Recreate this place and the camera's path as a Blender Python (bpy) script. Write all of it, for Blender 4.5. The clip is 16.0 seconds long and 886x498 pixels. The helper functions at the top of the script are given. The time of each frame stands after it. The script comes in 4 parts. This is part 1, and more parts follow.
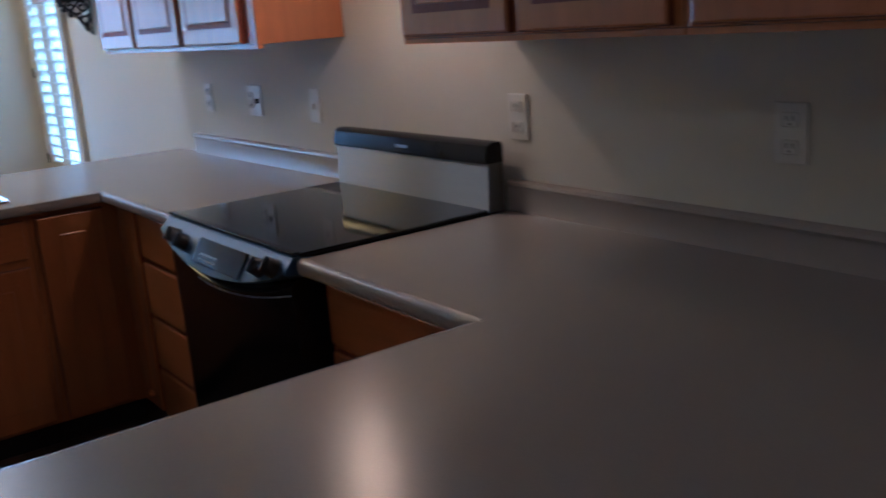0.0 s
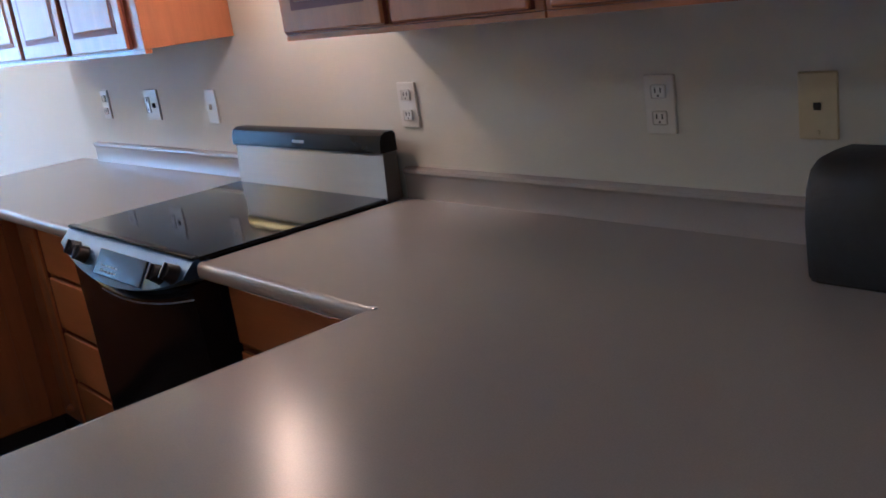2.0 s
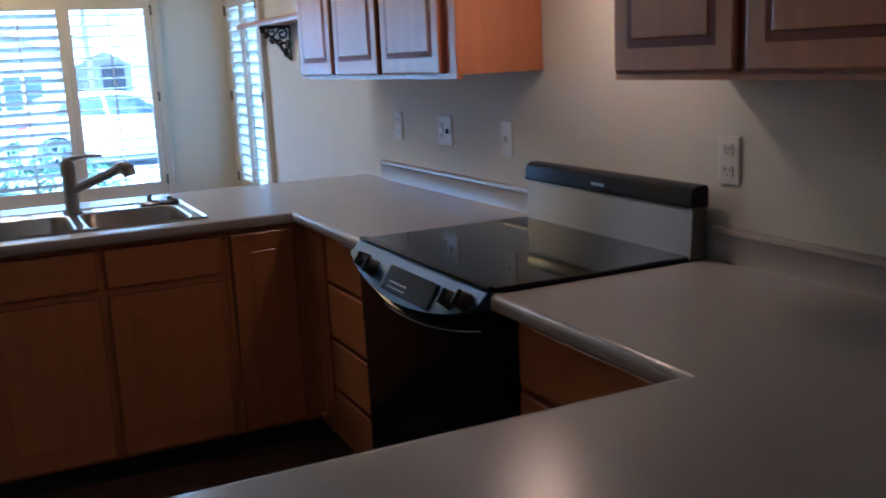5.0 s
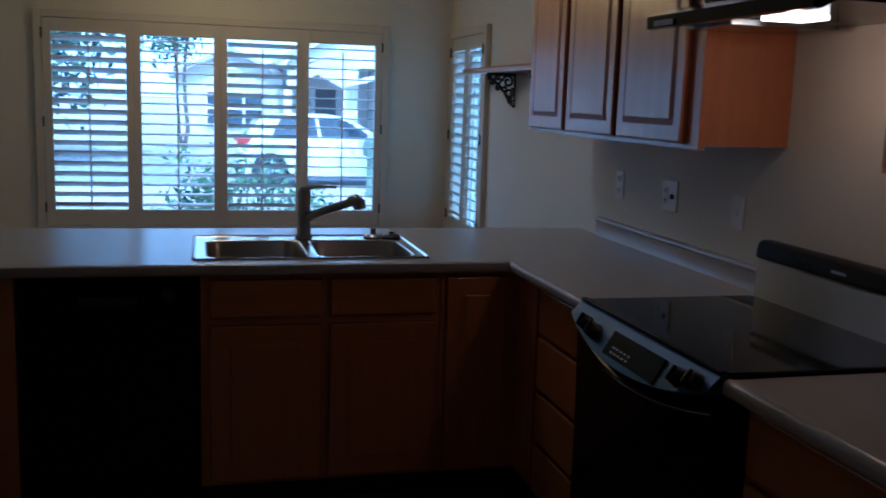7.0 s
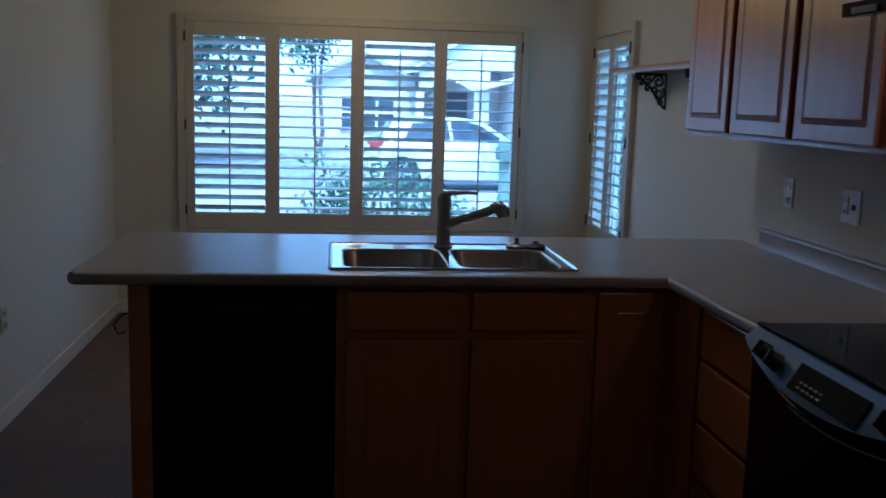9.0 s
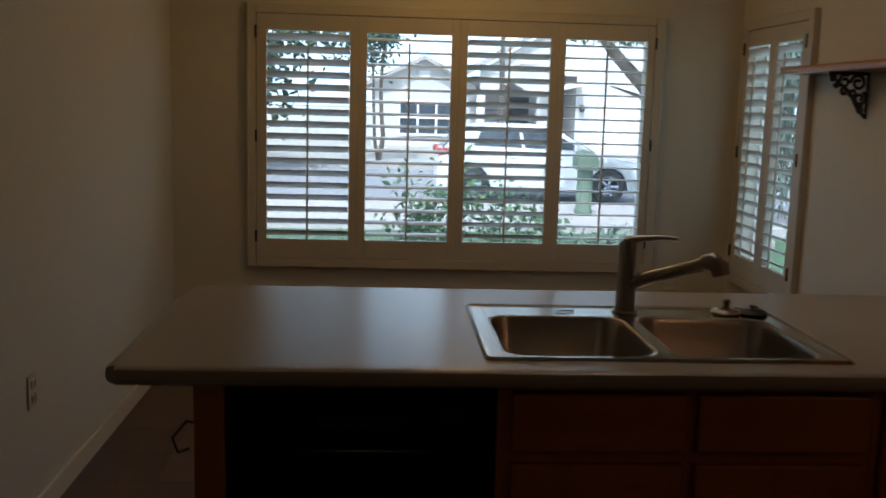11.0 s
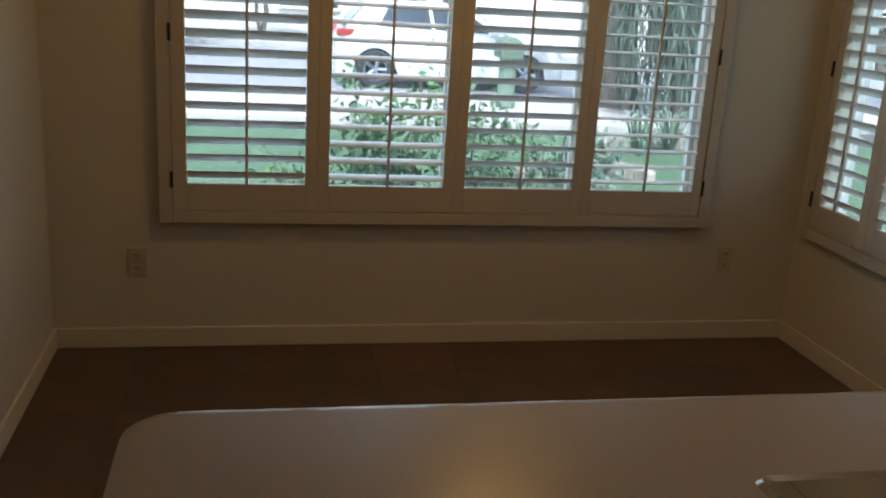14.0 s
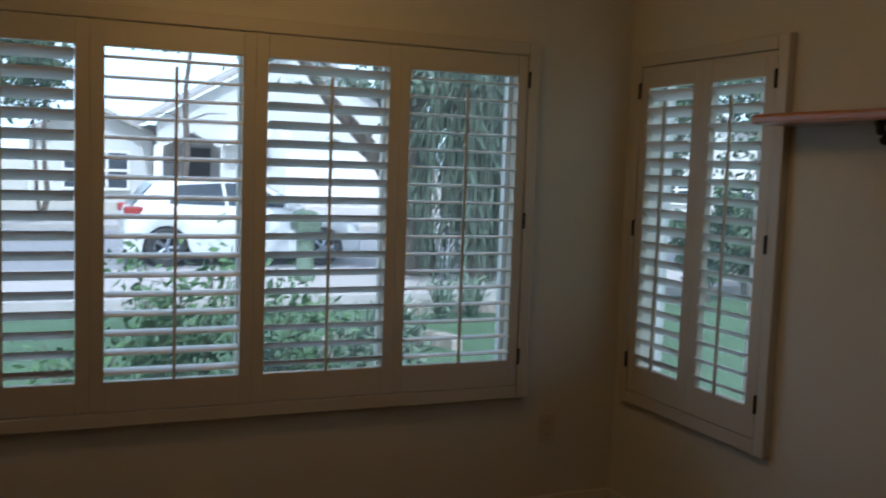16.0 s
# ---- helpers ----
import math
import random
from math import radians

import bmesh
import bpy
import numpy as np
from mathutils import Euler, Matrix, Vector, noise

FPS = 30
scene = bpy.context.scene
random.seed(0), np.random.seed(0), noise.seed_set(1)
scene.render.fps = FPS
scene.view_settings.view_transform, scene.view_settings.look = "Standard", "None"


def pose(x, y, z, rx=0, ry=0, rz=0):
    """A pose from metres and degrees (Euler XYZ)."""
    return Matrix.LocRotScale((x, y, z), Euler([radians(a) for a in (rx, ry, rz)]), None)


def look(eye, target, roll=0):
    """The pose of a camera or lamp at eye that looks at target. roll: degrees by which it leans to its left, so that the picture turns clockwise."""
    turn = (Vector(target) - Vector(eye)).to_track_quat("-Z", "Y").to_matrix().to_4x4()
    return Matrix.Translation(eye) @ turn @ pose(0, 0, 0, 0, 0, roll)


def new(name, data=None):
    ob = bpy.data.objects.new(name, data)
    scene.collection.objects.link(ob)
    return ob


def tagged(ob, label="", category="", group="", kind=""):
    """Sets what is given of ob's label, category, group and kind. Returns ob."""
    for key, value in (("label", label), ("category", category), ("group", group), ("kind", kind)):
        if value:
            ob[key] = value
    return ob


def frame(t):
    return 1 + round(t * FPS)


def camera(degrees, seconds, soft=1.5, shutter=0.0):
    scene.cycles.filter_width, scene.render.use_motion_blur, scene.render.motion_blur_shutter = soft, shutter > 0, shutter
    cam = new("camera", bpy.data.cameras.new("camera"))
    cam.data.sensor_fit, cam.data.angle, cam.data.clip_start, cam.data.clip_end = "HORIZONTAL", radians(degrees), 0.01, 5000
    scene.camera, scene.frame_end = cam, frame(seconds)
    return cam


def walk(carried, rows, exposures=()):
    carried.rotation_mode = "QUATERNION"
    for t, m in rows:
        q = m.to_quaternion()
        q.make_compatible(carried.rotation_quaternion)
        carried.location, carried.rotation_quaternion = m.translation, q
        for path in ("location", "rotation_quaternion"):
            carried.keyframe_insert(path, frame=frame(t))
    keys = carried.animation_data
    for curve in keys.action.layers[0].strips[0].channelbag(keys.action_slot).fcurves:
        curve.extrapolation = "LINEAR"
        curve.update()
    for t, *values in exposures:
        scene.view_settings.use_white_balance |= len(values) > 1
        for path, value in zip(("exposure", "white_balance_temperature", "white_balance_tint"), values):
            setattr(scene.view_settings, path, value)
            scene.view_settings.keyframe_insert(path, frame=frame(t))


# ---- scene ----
cam = camera(50.0, 16.0, 1.7, 0.55)

# The walk: seconds, eye, target, lean
PATH = [
    (0, (-1.569, -1.894, 1.428), (-0.454, -0.305, 0.944), -4.5),
    (0.5, (-1.551, -1.964, 1.443), (-0.338, -0.46, 0.928), -6.4),
    (1, (-1.541, -1.991, 1.446), (-0.304, -0.511, 0.917), -7.6),
    (1.5, (-1.54, -1.977, 1.441), (-0.306, -0.495, 0.911), -7.9),
    (2, (-1.53, -1.972, 1.438), (-0.312, -0.477, 0.907), -8.1),
    (2.5, (-1.524, -1.941, 1.427), (-0.338, -0.42, 0.897), -8.0),
    (3, (-1.521, -1.877, 1.406), (-0.384, -0.314, 0.891), -7.3),
    (3.5, (-1.518, -1.82, 1.386), (-0.457, -0.198, 0.892), -6.3),
    (4, (-1.525, -1.803, 1.392), (-0.548, -0.124, 0.918), -5.4),
    (4.5, (-1.553, -1.799, 1.401), (-0.646, -0.069, 0.97), -4.0),
    (5, (-1.606, -1.792, 1.428), (-0.764, -0.021, 1.033), -2.7),
    (7.5, (-1.743, -1.745, 1.499), (-1.337, 0.188, 1.184), 2.1),
    (8, (-1.74, -1.694, 1.508), (-1.413, 0.252, 1.186), 1.8),
    (8.5, (-1.742, -1.635, 1.49), (-1.471, 0.322, 1.174), 1.9),
    (9, (-1.755, -1.523, 1.475), (-1.522, 0.439, 1.162), 1.7),
    (11.5, (-2.097, -0.166, 1.471), (-1.983, 1.807, 1.165), 1.8),
    (12, (-2.197, 0.095, 1.469), (-2.079, 2.066, 1.148), 2.2),
    (12.5, (-2.252, 0.314, 1.503), (-2.132, 2.277, 1.139), 2.4),
    (13, (-2.326, 0.585, 1.498), (-2.141, 2.534, 1.093), 2.6),
    (13.5, (-2.387, 0.842, 1.503), (-2.087, 2.765, 1.043), 3.0),
    (14, (-2.397, 1.129, 1.508), (-2.005, 3.012, 0.961), 3.5),
    (14.5, (-2.311, 1.252, 1.456), (-1.879, 3.112, 0.86), 2.8),
    (15, (-2.256, 1.359, 1.492), (-1.75, 3.221, 0.964), 1.9),
    (15.5, (-2.284, 1.425, 1.499), (-1.635, 3.293, 1.198), 1.8),
    (16, (-2.311, 1.44, 1.479), (-1.526, 3.271, 1.3), 2.0),
]
EXPOSURES = [(0, 2.15, 3740, 12), (1.5, 3.10, 3770, 12), (3.0, 2.92, 3770, 12), (3.5, 2.58, 3770, 11.5), (4.0, 2.32, 3770, 11), (5.0, 2.14, 3770, 11), (7.5, 0.38, 3740, 10), (9.0, 0.47, 3690, 9),
             (11.5, -0.02, 5500, 12), (12.5, 0.0, 5480, 11.5), (13.5, 0.2, 5450, 11.5), (14.5, 0.57, 5550, 12), (15.0, 0.45, 5500, 10.5), (15.5, 0.06, 5250, 11.5), (16.0, -0.22, 5150, 12)]
walk(cam, [(t, look(a, b, r)) for t, a, b, r in PATH], EXPOSURES)

# ---- daylight: high sun behind the house, so that none falls into the room ----
world = bpy.data.worlds.new("sky")
scene.world = world
world.use_nodes = True
wt = world.node_tree
sky = wt.nodes.new("ShaderNodeTexSky")
sky.sky_type = 'NISHITA'
sky.sun_disc = False
sky.sun_elevation = radians(58)
sky.sun_rotation = radians(191)
sky.dust_density = 5.0
wt.links.new(sky.outputs[0], wt.nodes["Background"].inputs[0])
wt.nodes["Background"].inputs[1].default_value = 0.2
sun = new("sun", bpy.data.lights.new("sun", 'SUN'))
sun.data.energy, sun.data.angle, sun.data.color = 4.9, radians(0.6), (1, 0.97, 0.92)
sun.matrix_world = look((-6, -20, 40), (0, 10, 0))


def point_lamp(name, p, radius, power, color):
    lamp = new(name, bpy.data.lights.new(name, 'POINT'))
    lamp.data.shadow_soft_size, lamp.data.energy, lamp.data.color = radius, power, color
    lamp.location = p
    return lamp


WARM, SOFT = (1.0, 0.50, 0.09), (1.0, 0.74, 0.48)
LAMPS = [(-1.17, 2.28, 3.9, (1.0, 0.70, 0.44)), (-2.1, -2.4, 0.40, SOFT), (-1.6, 3.9, 7.3, WARM)]        # ceiling lamps: x, y, power, colour
point_lamp("hood_bulb", (-0.32, 0.34, 1.686), 0.030, 1.0, (1.0, 0.46, 0.16))
for lx, ly, watts, tone in LAMPS:
    point_lamp("ceiling_bulb", (lx, ly, 2.31), 0.12, watts, tone)


# ---- materials ----
def material(name, color, rough=0.5, metal=0.0, vary=0.12, scale=6.0, bump=0.0, bump_scale=80.0, stretch=(1, 1, 1),
             coat=0.0, rough_vary=0.0, fine=0.06, fine_scale=60.0, island=0.0, spec=0.5, detail=4.0, coat_rough=0.10):
    m = bpy.data.materials.new(name)
    m.use_nodes = True
    nt = m.node_tree
    b = nt.nodes["Principled BSDF"]
    b.inputs["Roughness"].default_value, b.inputs["Metallic"].default_value = rough, metal
    b.inputs["Specular IOR Level"].default_value = spec
    b.inputs["Coat Weight"].default_value, b.inputs["Coat Roughness"].default_value = coat, coat_rough
    tc = nt.nodes.new("ShaderNodeTexCoord")
    mp = nt.nodes.new("ShaderNodeMapping")
    mp.inputs["Scale"].default_value = stretch
    nt.links.new(tc.outputs["Object"], mp.inputs["Vector"])

    def noise_at(s, d=4.0):
        n = nt.nodes.new("ShaderNodeTexNoise")
        n.inputs["Scale"].default_value, n.inputs["Detail"].default_value = s, d
        nt.links.new(mp.outputs[0], n.inputs["Vector"])
        return n

    def math_node(op, a, v):
        n = nt.nodes.new("ShaderNodeMath")
        n.operation = op
        nt.links.new(a, n.inputs[0])
        if isinstance(v, float):
            n.inputs[1].default_value = v
        else:
            nt.links.new(v, n.inputs[1])
        return n.outputs[0]

    big, small = noise_at(scale, detail), noise_at(fine_scale, 2.0)
    k = math_node('ADD', math_node('MULTIPLY', big.outputs[0], 2.0 * vary), math_node('MULTIPLY', small.outputs[0], 2.0 * fine))
    k = math_node('ADD', k, 1.0 - vary - fine)
    if island:
        info = nt.nodes.new("ShaderNodeObjectInfo")
        k = math_node('ADD', k, math_node('MULTIPLY', math_node('SUBTRACT', info.outputs["Random"], 0.5), island * 2.0))
    mix = nt.nodes.new("ShaderNodeVectorMath")
    mix.operation = 'SCALE'
    mix.inputs[0].default_value = color
    nt.links.new(k, mix.inputs["Scale"])
    nt.links.new(mix.outputs[0], b.inputs["Base Color"])
    if rough_vary:
        rr = math_node('ADD', math_node('MULTIPLY', big.outputs[0], rough_vary), rough - rough_vary / 2)
        nt.links.new(rr, b.inputs["Roughness"])
    if bump:
        bp = nt.nodes.new("ShaderNodeBump")
        bp.inputs["Strength"].default_value, bp.inputs["Distance"].default_value = bump, 0.004
        nt.links.new(noise_at(bump_scale, 3.0).outputs[0], bp.inputs["Height"])
        nt.links.new(bp.outputs[0], b.inputs["Normal"])
    return m


WALL = material("wall_paint", (0.62, 0.595, 0.505), 0.75, vary=0.03, scale=1.5, bump=0.25, bump_scale=140, fine=0.015)
CEIL = material("ceiling_paint", (0.70, 0.66, 0.56), 0.85, vary=0.03, bump=0.4, bump_scale=90)
WHITE = material("white_paint", (0.70, 0.66, 0.56), 0.42, vary=0.03, scale=3, fine=0.02)
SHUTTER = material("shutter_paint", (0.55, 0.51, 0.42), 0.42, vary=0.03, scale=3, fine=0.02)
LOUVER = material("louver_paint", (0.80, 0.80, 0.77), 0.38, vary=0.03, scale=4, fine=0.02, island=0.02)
OAK = material("honey_oak", (0.43, 0.150, 0.028), 0.30, vary=0.22, scale=3.0, stretch=(7, 7, 0.5), bump=0.08, bump_scale=40, coat=1.0, fine=0.10, fine_scale=26, coat_rough=0.22)
OAKH = material("honey_oak_across", (0.43, 0.150, 0.028), 0.30, vary=0.22, scale=3.0, stretch=(0.5, 7, 7), bump=0.08, bump_scale=40, coat=1.0, fine=0.10, fine_scale=26, coat_rough=0.22)
# darker oak: shade of door gaps and grooves put into the colour
OAKSHADE = material("oak_shade_lines", (0.16, 0.042, 0.018), 0.5, vary=0.2, scale=4.0, stretch=(6, 6, 1), spec=0.3)
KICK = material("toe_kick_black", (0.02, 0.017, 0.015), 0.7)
LAM = material("taupe_laminate", (0.375, 0.338, 0.312), 0.265, spec=0.47, vary=0.05, scale=2.0, fine=0.10, fine_scale=420, bump=0.03, bump_scale=300)
BLACK = material("black_enamel", (0.009, 0.009, 0.010), 0.16, vary=0.1, spec=0.14)
GLASSTOP = material("black_ceramic_glass", (0.008, 0.008, 0.009), 0.06, vary=0.05, scale=3, fine=0.02, spec=0.28)
DARKPLASTIC = material("black_plastic", (0.014, 0.014, 0.015), 0.45, vary=0.1, bump=0.05)
CLOTH = material("black_cover", (0.022, 0.021, 0.022), 0.6, vary=0.3, scale=18, bump=0.3, bump_scale=60)
STEEL = material("brushed_steel", (0.30, 0.295, 0.29), 0.22, metal=1.0, vary=0.05, scale=4, stretch=(1, 1, 30), fine=0.05, fine_scale=30)
BRUSHED = material("brushed_back_panel", (0.185, 0.18, 0.17), 0.40, metal=1.0, vary=0.05, scale=4, stretch=(1, 1, 30), fine=0.05, fine_scale=30)
tang = BRUSHED.node_tree.nodes.new("ShaderNodeTangent")
tang.direction_type, tang.uv_map = 'UV_MAP', "brushing"
BRUSHED.node_tree.links.new(tang.outputs[0], BRUSHED.node_tree.nodes["Principled BSDF"].inputs["Tangent"])
BRUSHED.node_tree.nodes["Principled BSDF"].inputs["Anisotropic"].default_value = 1.0
BOWL = material("brushed_bowl_steel", (0.46, 0.43, 0.39), 0.28, metal=1.0, vary=0.08, scale=10, stretch=(1, 8, 1), fine=0.06, fine_scale=60)
SINK = material("sink_steel", (0.52, 0.50, 0.47), 0.18, metal=1.0, vary=0.06, scale=10, fine=0.04, fine_scale=90, bump=0.02)
NICKEL = material("satin_nickel", (0.34, 0.33, 0.31), 0.32, metal=1.0, vary=0.06)
SILVER = material("silver_panel", (0.36, 0.38, 0.42), 0.28, metal=0.9, vary=0.05)
BLUESTEEL = material("blue_grey_panel", (0.036, 0.076, 0.155), 0.46, metal=0.55, vary=0.05)
IRON = material("black_iron", (0.018, 0.017, 0.016), 0.55, vary=0.2, bump=0.2)
TANPLATE = material("tan_plate", (0.56, 0.51, 0.40), 0.4, vary=0.03)
PLATE = material("white_plate", (0.68, 0.66, 0.60), 0.35, vary=0.02)
ALMOND = material("almond_plate", (0.60, 0.52, 0.30), 0.4, vary=0.03)
SLOT = material("slot_dark", (0.02, 0.02, 0.02), 0.6)
TILE = material("brown_floor_tile", (0.115, 0.070, 0.048), 0.45, vary=0.32, scale=4.5, fine=0.15, fine_scale=30, bump=0.15, bump_scale=25, island=0.12)
GROUT = material("dark_grout", (0.11, 0.067, 0.046), 0.9, vary=0.2)
GLOW = material("lamp_glass", (0.9, 0.85, 0.75), 0.3, vary=0.02)
GLOW.node_tree.nodes["Principled BSDF"].inputs["Emission Color"].default_value = (1.0, 0.66, 0.34, 1)
GLOW.node_tree.nodes["Principled BSDF"].inputs["Emission Strength"].default_value = 3.0
GLASS = bpy.data.materials.new("window_glass")
GLASS.use_nodes = True
gt_ = GLASS.node_tree
gt_.nodes.remove(gt_.nodes["Principled BSDF"])
# the faint translucent share adds a veil of glare over the view outside
clear, veil, gloss = (gt_.nodes.new(n) for n in ("ShaderNodeBsdfTransparent", "ShaderNodeBsdfTranslucent", "ShaderNodeBsdfGlossy"))
clear.inputs["Color"].default_value = (0.90, 0.94, 0.93, 1)
veil.inputs["Color"].default_value = (0.85, 0.88, 0.9, 1)
gloss.inputs["Roughness"].default_value = 0.02
veiled, shine = gt_.nodes.new("ShaderNodeMixShader"), gt_.nodes.new("ShaderNodeMixShader")
veiled.inputs[0].default_value, shine.inputs[0].default_value = 0.015, 0.04
gt_.links.new(clear.outputs[0], veiled.inputs[1])
gt_.links.new(veil.outputs[0], veiled.inputs[2])
gt_.links.new(veiled.outputs[0], shine.inputs[1])
gt_.links.new(gloss.outputs[0], shine.inputs[2])
gt_.links.new(shine.outputs[0], gt_.nodes["Material Output"].inputs[0])
STUCCO = material("stucco", (0.60, 0.59, 0.57), 0.9, vary=0.06, scale=1.2, bump=0.4, bump_scale=60)
TRIM = material("house_trim", (0.78, 0.77, 0.74), 0.6, vary=0.03)
ROOF = material("roof_tile", (0.40, 0.37, 0.35), 0.85, vary=0.2, scale=2, fine=0.1)
DARKGLASS = material("dark_window", (0.05, 0.06, 0.075), 0.08, vary=0.1)
DOORDARK = material("dark_door", (0.06, 0.05, 0.055), 0.5)
GRASS = material("grass", (0.062, 0.112, 0.050), 0.9, vary=0.3, scale=1.2, fine=0.25, fine_scale=40, bump=0.6, bump_scale=50)
ROADM = material("asphalt", (0.26, 0.25, 0.26), 0.85, vary=0.12, scale=0.6, fine=0.12, fine_scale=60, bump=0.2)
PAVE = material("concrete", (0.42, 0.38, 0.36), 0.85, vary=0.10, scale=1.5, fine=0.06, bump=0.2)
GRAVEL = material("pale_gravel", (0.40, 0.37, 0.32), 0.95, vary=0.15, scale=1.0, fine=0.2, fine_scale=25, bump=0.5)
CARPAINT = material("white_car_paint", (0.80, 0.80, 0.80), 0.25, vary=0.02, coat=0.8)
TYRE = material("tyre_rubber", (0.03, 0.03, 0.03), 0.8)
REDLENS = material("red_lens", (0.30, 0.04, 0.035), 0.2)
CLEARLENS = material("headlight_lens", (0.7, 0.72, 0.75), 0.12)
BARK = material("bark", (0.12, 0.095, 0.075), 0.95, vary=0.3, scale=5, stretch=(2, 2, 0.6), bump=0.7, bump_scale=14)
LEAF = material("leaf_green", (0.095, 0.175, 0.065), 0.55, vary=0.35, scale=3, fine=0.2, fine_scale=14)
LEAFG = material("leaf_grey_green", (0.125, 0.17, 0.115), 0.65, vary=0.35, scale=1.6, fine=0.2, fine_scale=9)
LEAFD = material("leaf_dark_green", (0.058, 0.095, 0.045), 0.65, vary=0.4, scale=1.2, fine=0.2, fine_scale=6)
LEAFW = material("leaf_weeping", (0.075, 0.105, 0.070), 0.65, vary=0.35, scale=1.6, fine=0.2, fine_scale=9)
ROCK = material("stone_edging", (0.36, 0.31, 0.26), 0.9, vary=0.2, scale=6, bump=0.5, bump_scale=30)


# ---- mesh helpers ----
def thing(name, x, y, z, rz=0, label="", category="", group="", kind=""):
    ob = new(name)
    ob.empty_display_size = 0.1
    ob.matrix_world = pose(x, y, z, 0, 0, rz)
    return tagged(ob, label, category, group, kind)


def part(name, bm, mat, parent=None, label="", smooth=False):
    me = bpy.data.meshes.new(name)
    bmesh.ops.recalc_face_normals(bm, faces=bm.faces[:])
    bm.to_mesh(me)
    bm.free()
    me.materials.append(mat)
    if smooth:
        me.polygons.foreach_set("use_smooth", [True] * len(me.polygons))
        me.set_sharp_from_angle(angle=radians(38))
    ob = new(name, me)
    if parent:
        ob.parent = parent
    if label:
        ob["label"] = label
    return ob


def struct(name, bm, mat, label="", category=""):
    return tagged(part(name, bm, mat), label, category, kind="structure")


def box(x0, y0, z0, x1, y1, z1, bevel=0.0, bm=None, seg=2):
    own = bmesh.new()
    bmesh.ops.create_cube(own, size=1.0)
    for v in own.verts:
        v.co = Vector((x0 + (v.co.x + .5) * (x1 - x0), y0 + (v.co.y + .5) * (y1 - y0), z0 + (v.co.z + .5) * (z1 - z0)))
    if bevel:
        bmesh.ops.bevel(own, geom=own.edges[:], offset=bevel, segments=seg, affect='EDGES', profile=0.5)
    return join(bm, own)


def join(bm, own):
    if bm is None:
        return own
    me = bpy.data.meshes.new("tmp")
    own.to_mesh(me)
    own.free()
    bm.from_mesh(me)
    bpy.data.meshes.remove(me)
    return bm


def tube(points, radii, sides=8, bm=None, caps=True):
    """A round bar along points, with a radius for each."""
    own = bmesh.new()
    rings = []
    pts = [Vector(p) for p in points]
    for i, p in enumerate(pts):
        d = (pts[min(i + 1, len(pts) - 1)] - pts[max(i - 1, 0)]).normalized()
        a = d.orthogonal().normalized() if i == 0 else (rings_a - d * rings_a.dot(d)).normalized()
        rings_a = a
        b = d.cross(a)
        r = radii[i] if isinstance(radii, (list, tuple)) else radii
        rings.append([own.verts.new(p + r * (math.cos(6.2832 * k / sides) * a + math.sin(6.2832 * k / sides) * b)) for k in range(sides)])
    for q, s in zip(rings, rings[1:]):
        for k in range(sides):
            own.faces.new((q[k], q[(k + 1) % sides], s[(k + 1) % sides], s[k]))
    if caps:
        own.faces.new(rings[0][::-1])
        own.faces.new(rings[-1])
    return join(bm, own)


def lathe(profile, sides=20, at=(0, 0, 0), bm=None):
    own = bmesh.new()
    rings = []
    for r, z in profile:
        if r < 1e-5:
            rings.append([own.verts.new((at[0], at[1], at[2] + z))])
        else:
            rings.append([own.verts.new((at[0] + r * math.cos(6.2832 * k / sides), at[1] + r * math.sin(6.2832 * k / sides), at[2] + z)) for k in range(sides)])
    for q, s in zip(rings, rings[1:]):
        for k in range(sides):
            f = (q[k % len(q)], q[(k + 1) % len(q)], s[(k + 1) % len(s)], s[k % len(s)])
            f = tuple(dict.fromkeys(f))
            if len(f) > 2:
                own.faces.new(f)
    return join(bm, own)


def prism(outline, axis, a, b, bm=None, bevel=0.0):
    """A flat outline [(p, q)] drawn out along an axis from a to b. The outline lies in the other two axes, in x, y, z order."""
    own = bmesh.new()

    def at(p, q, w):
        return {"x": (w, p, q), "y": (p, w, q), "z": (p, q, w)}[axis]
    lo = [own.verts.new(at(p, q, a)) for p, q in outline]
    hi = [own.verts.new(at(p, q, b)) for p, q in outline]
    own.faces.new(lo[::-1])
    own.faces.new(hi)
    n = len(outline)
    for i in range(n):
        own.faces.new((lo[i], lo[(i + 1) % n], hi[(i + 1) % n], hi[i]))
    if bevel:
        bmesh.ops.bevel(own, geom=own.edges[:], offset=bevel, segments=2, affect='EDGES', profile=0.5)
    return join(bm, own)


def arc(cx, cy, r, a0, a1, n=6):
    return [(cx + r * math.cos(radians(a0 + (a1 - a0) * i / n)), cy + r * math.sin(radians(a0 + (a1 - a0) * i / n))) for i in range(n + 1)]


# ---- the room: stove wall in x = 0, window wall in y = 4.885 ----
XL, XR, YS, YN, H = -3.172, 0.0, -4.6, 4.885, 2.44
T = 0.14
WN = (-2.68, -0.51, 0.59, 1.91)      # opening of the north window: x0, x1, z0, z1
WE = (3.97, 4.745, 0.59, 1.89)        # opening of the east window: y0, y1, z0, z1


def wall_with_hole(axis, p0, p1, a0, a1, hole):
    bm = bmesh.new()
    h0, h1, z0, z1 = hole
    for u0, u1, w0, w1 in ((a0, h0, 0, H), (h1, a1, 0, H), (h0, h1, 0, z0), (h0, h1, z1, H)):
        if axis == "y":
            box(u0, p0, w0, u1, p1, w1, 0, bm)
        else:
            box(p0, u0, w0, p1, u1, w1, 0, bm)
    return bm


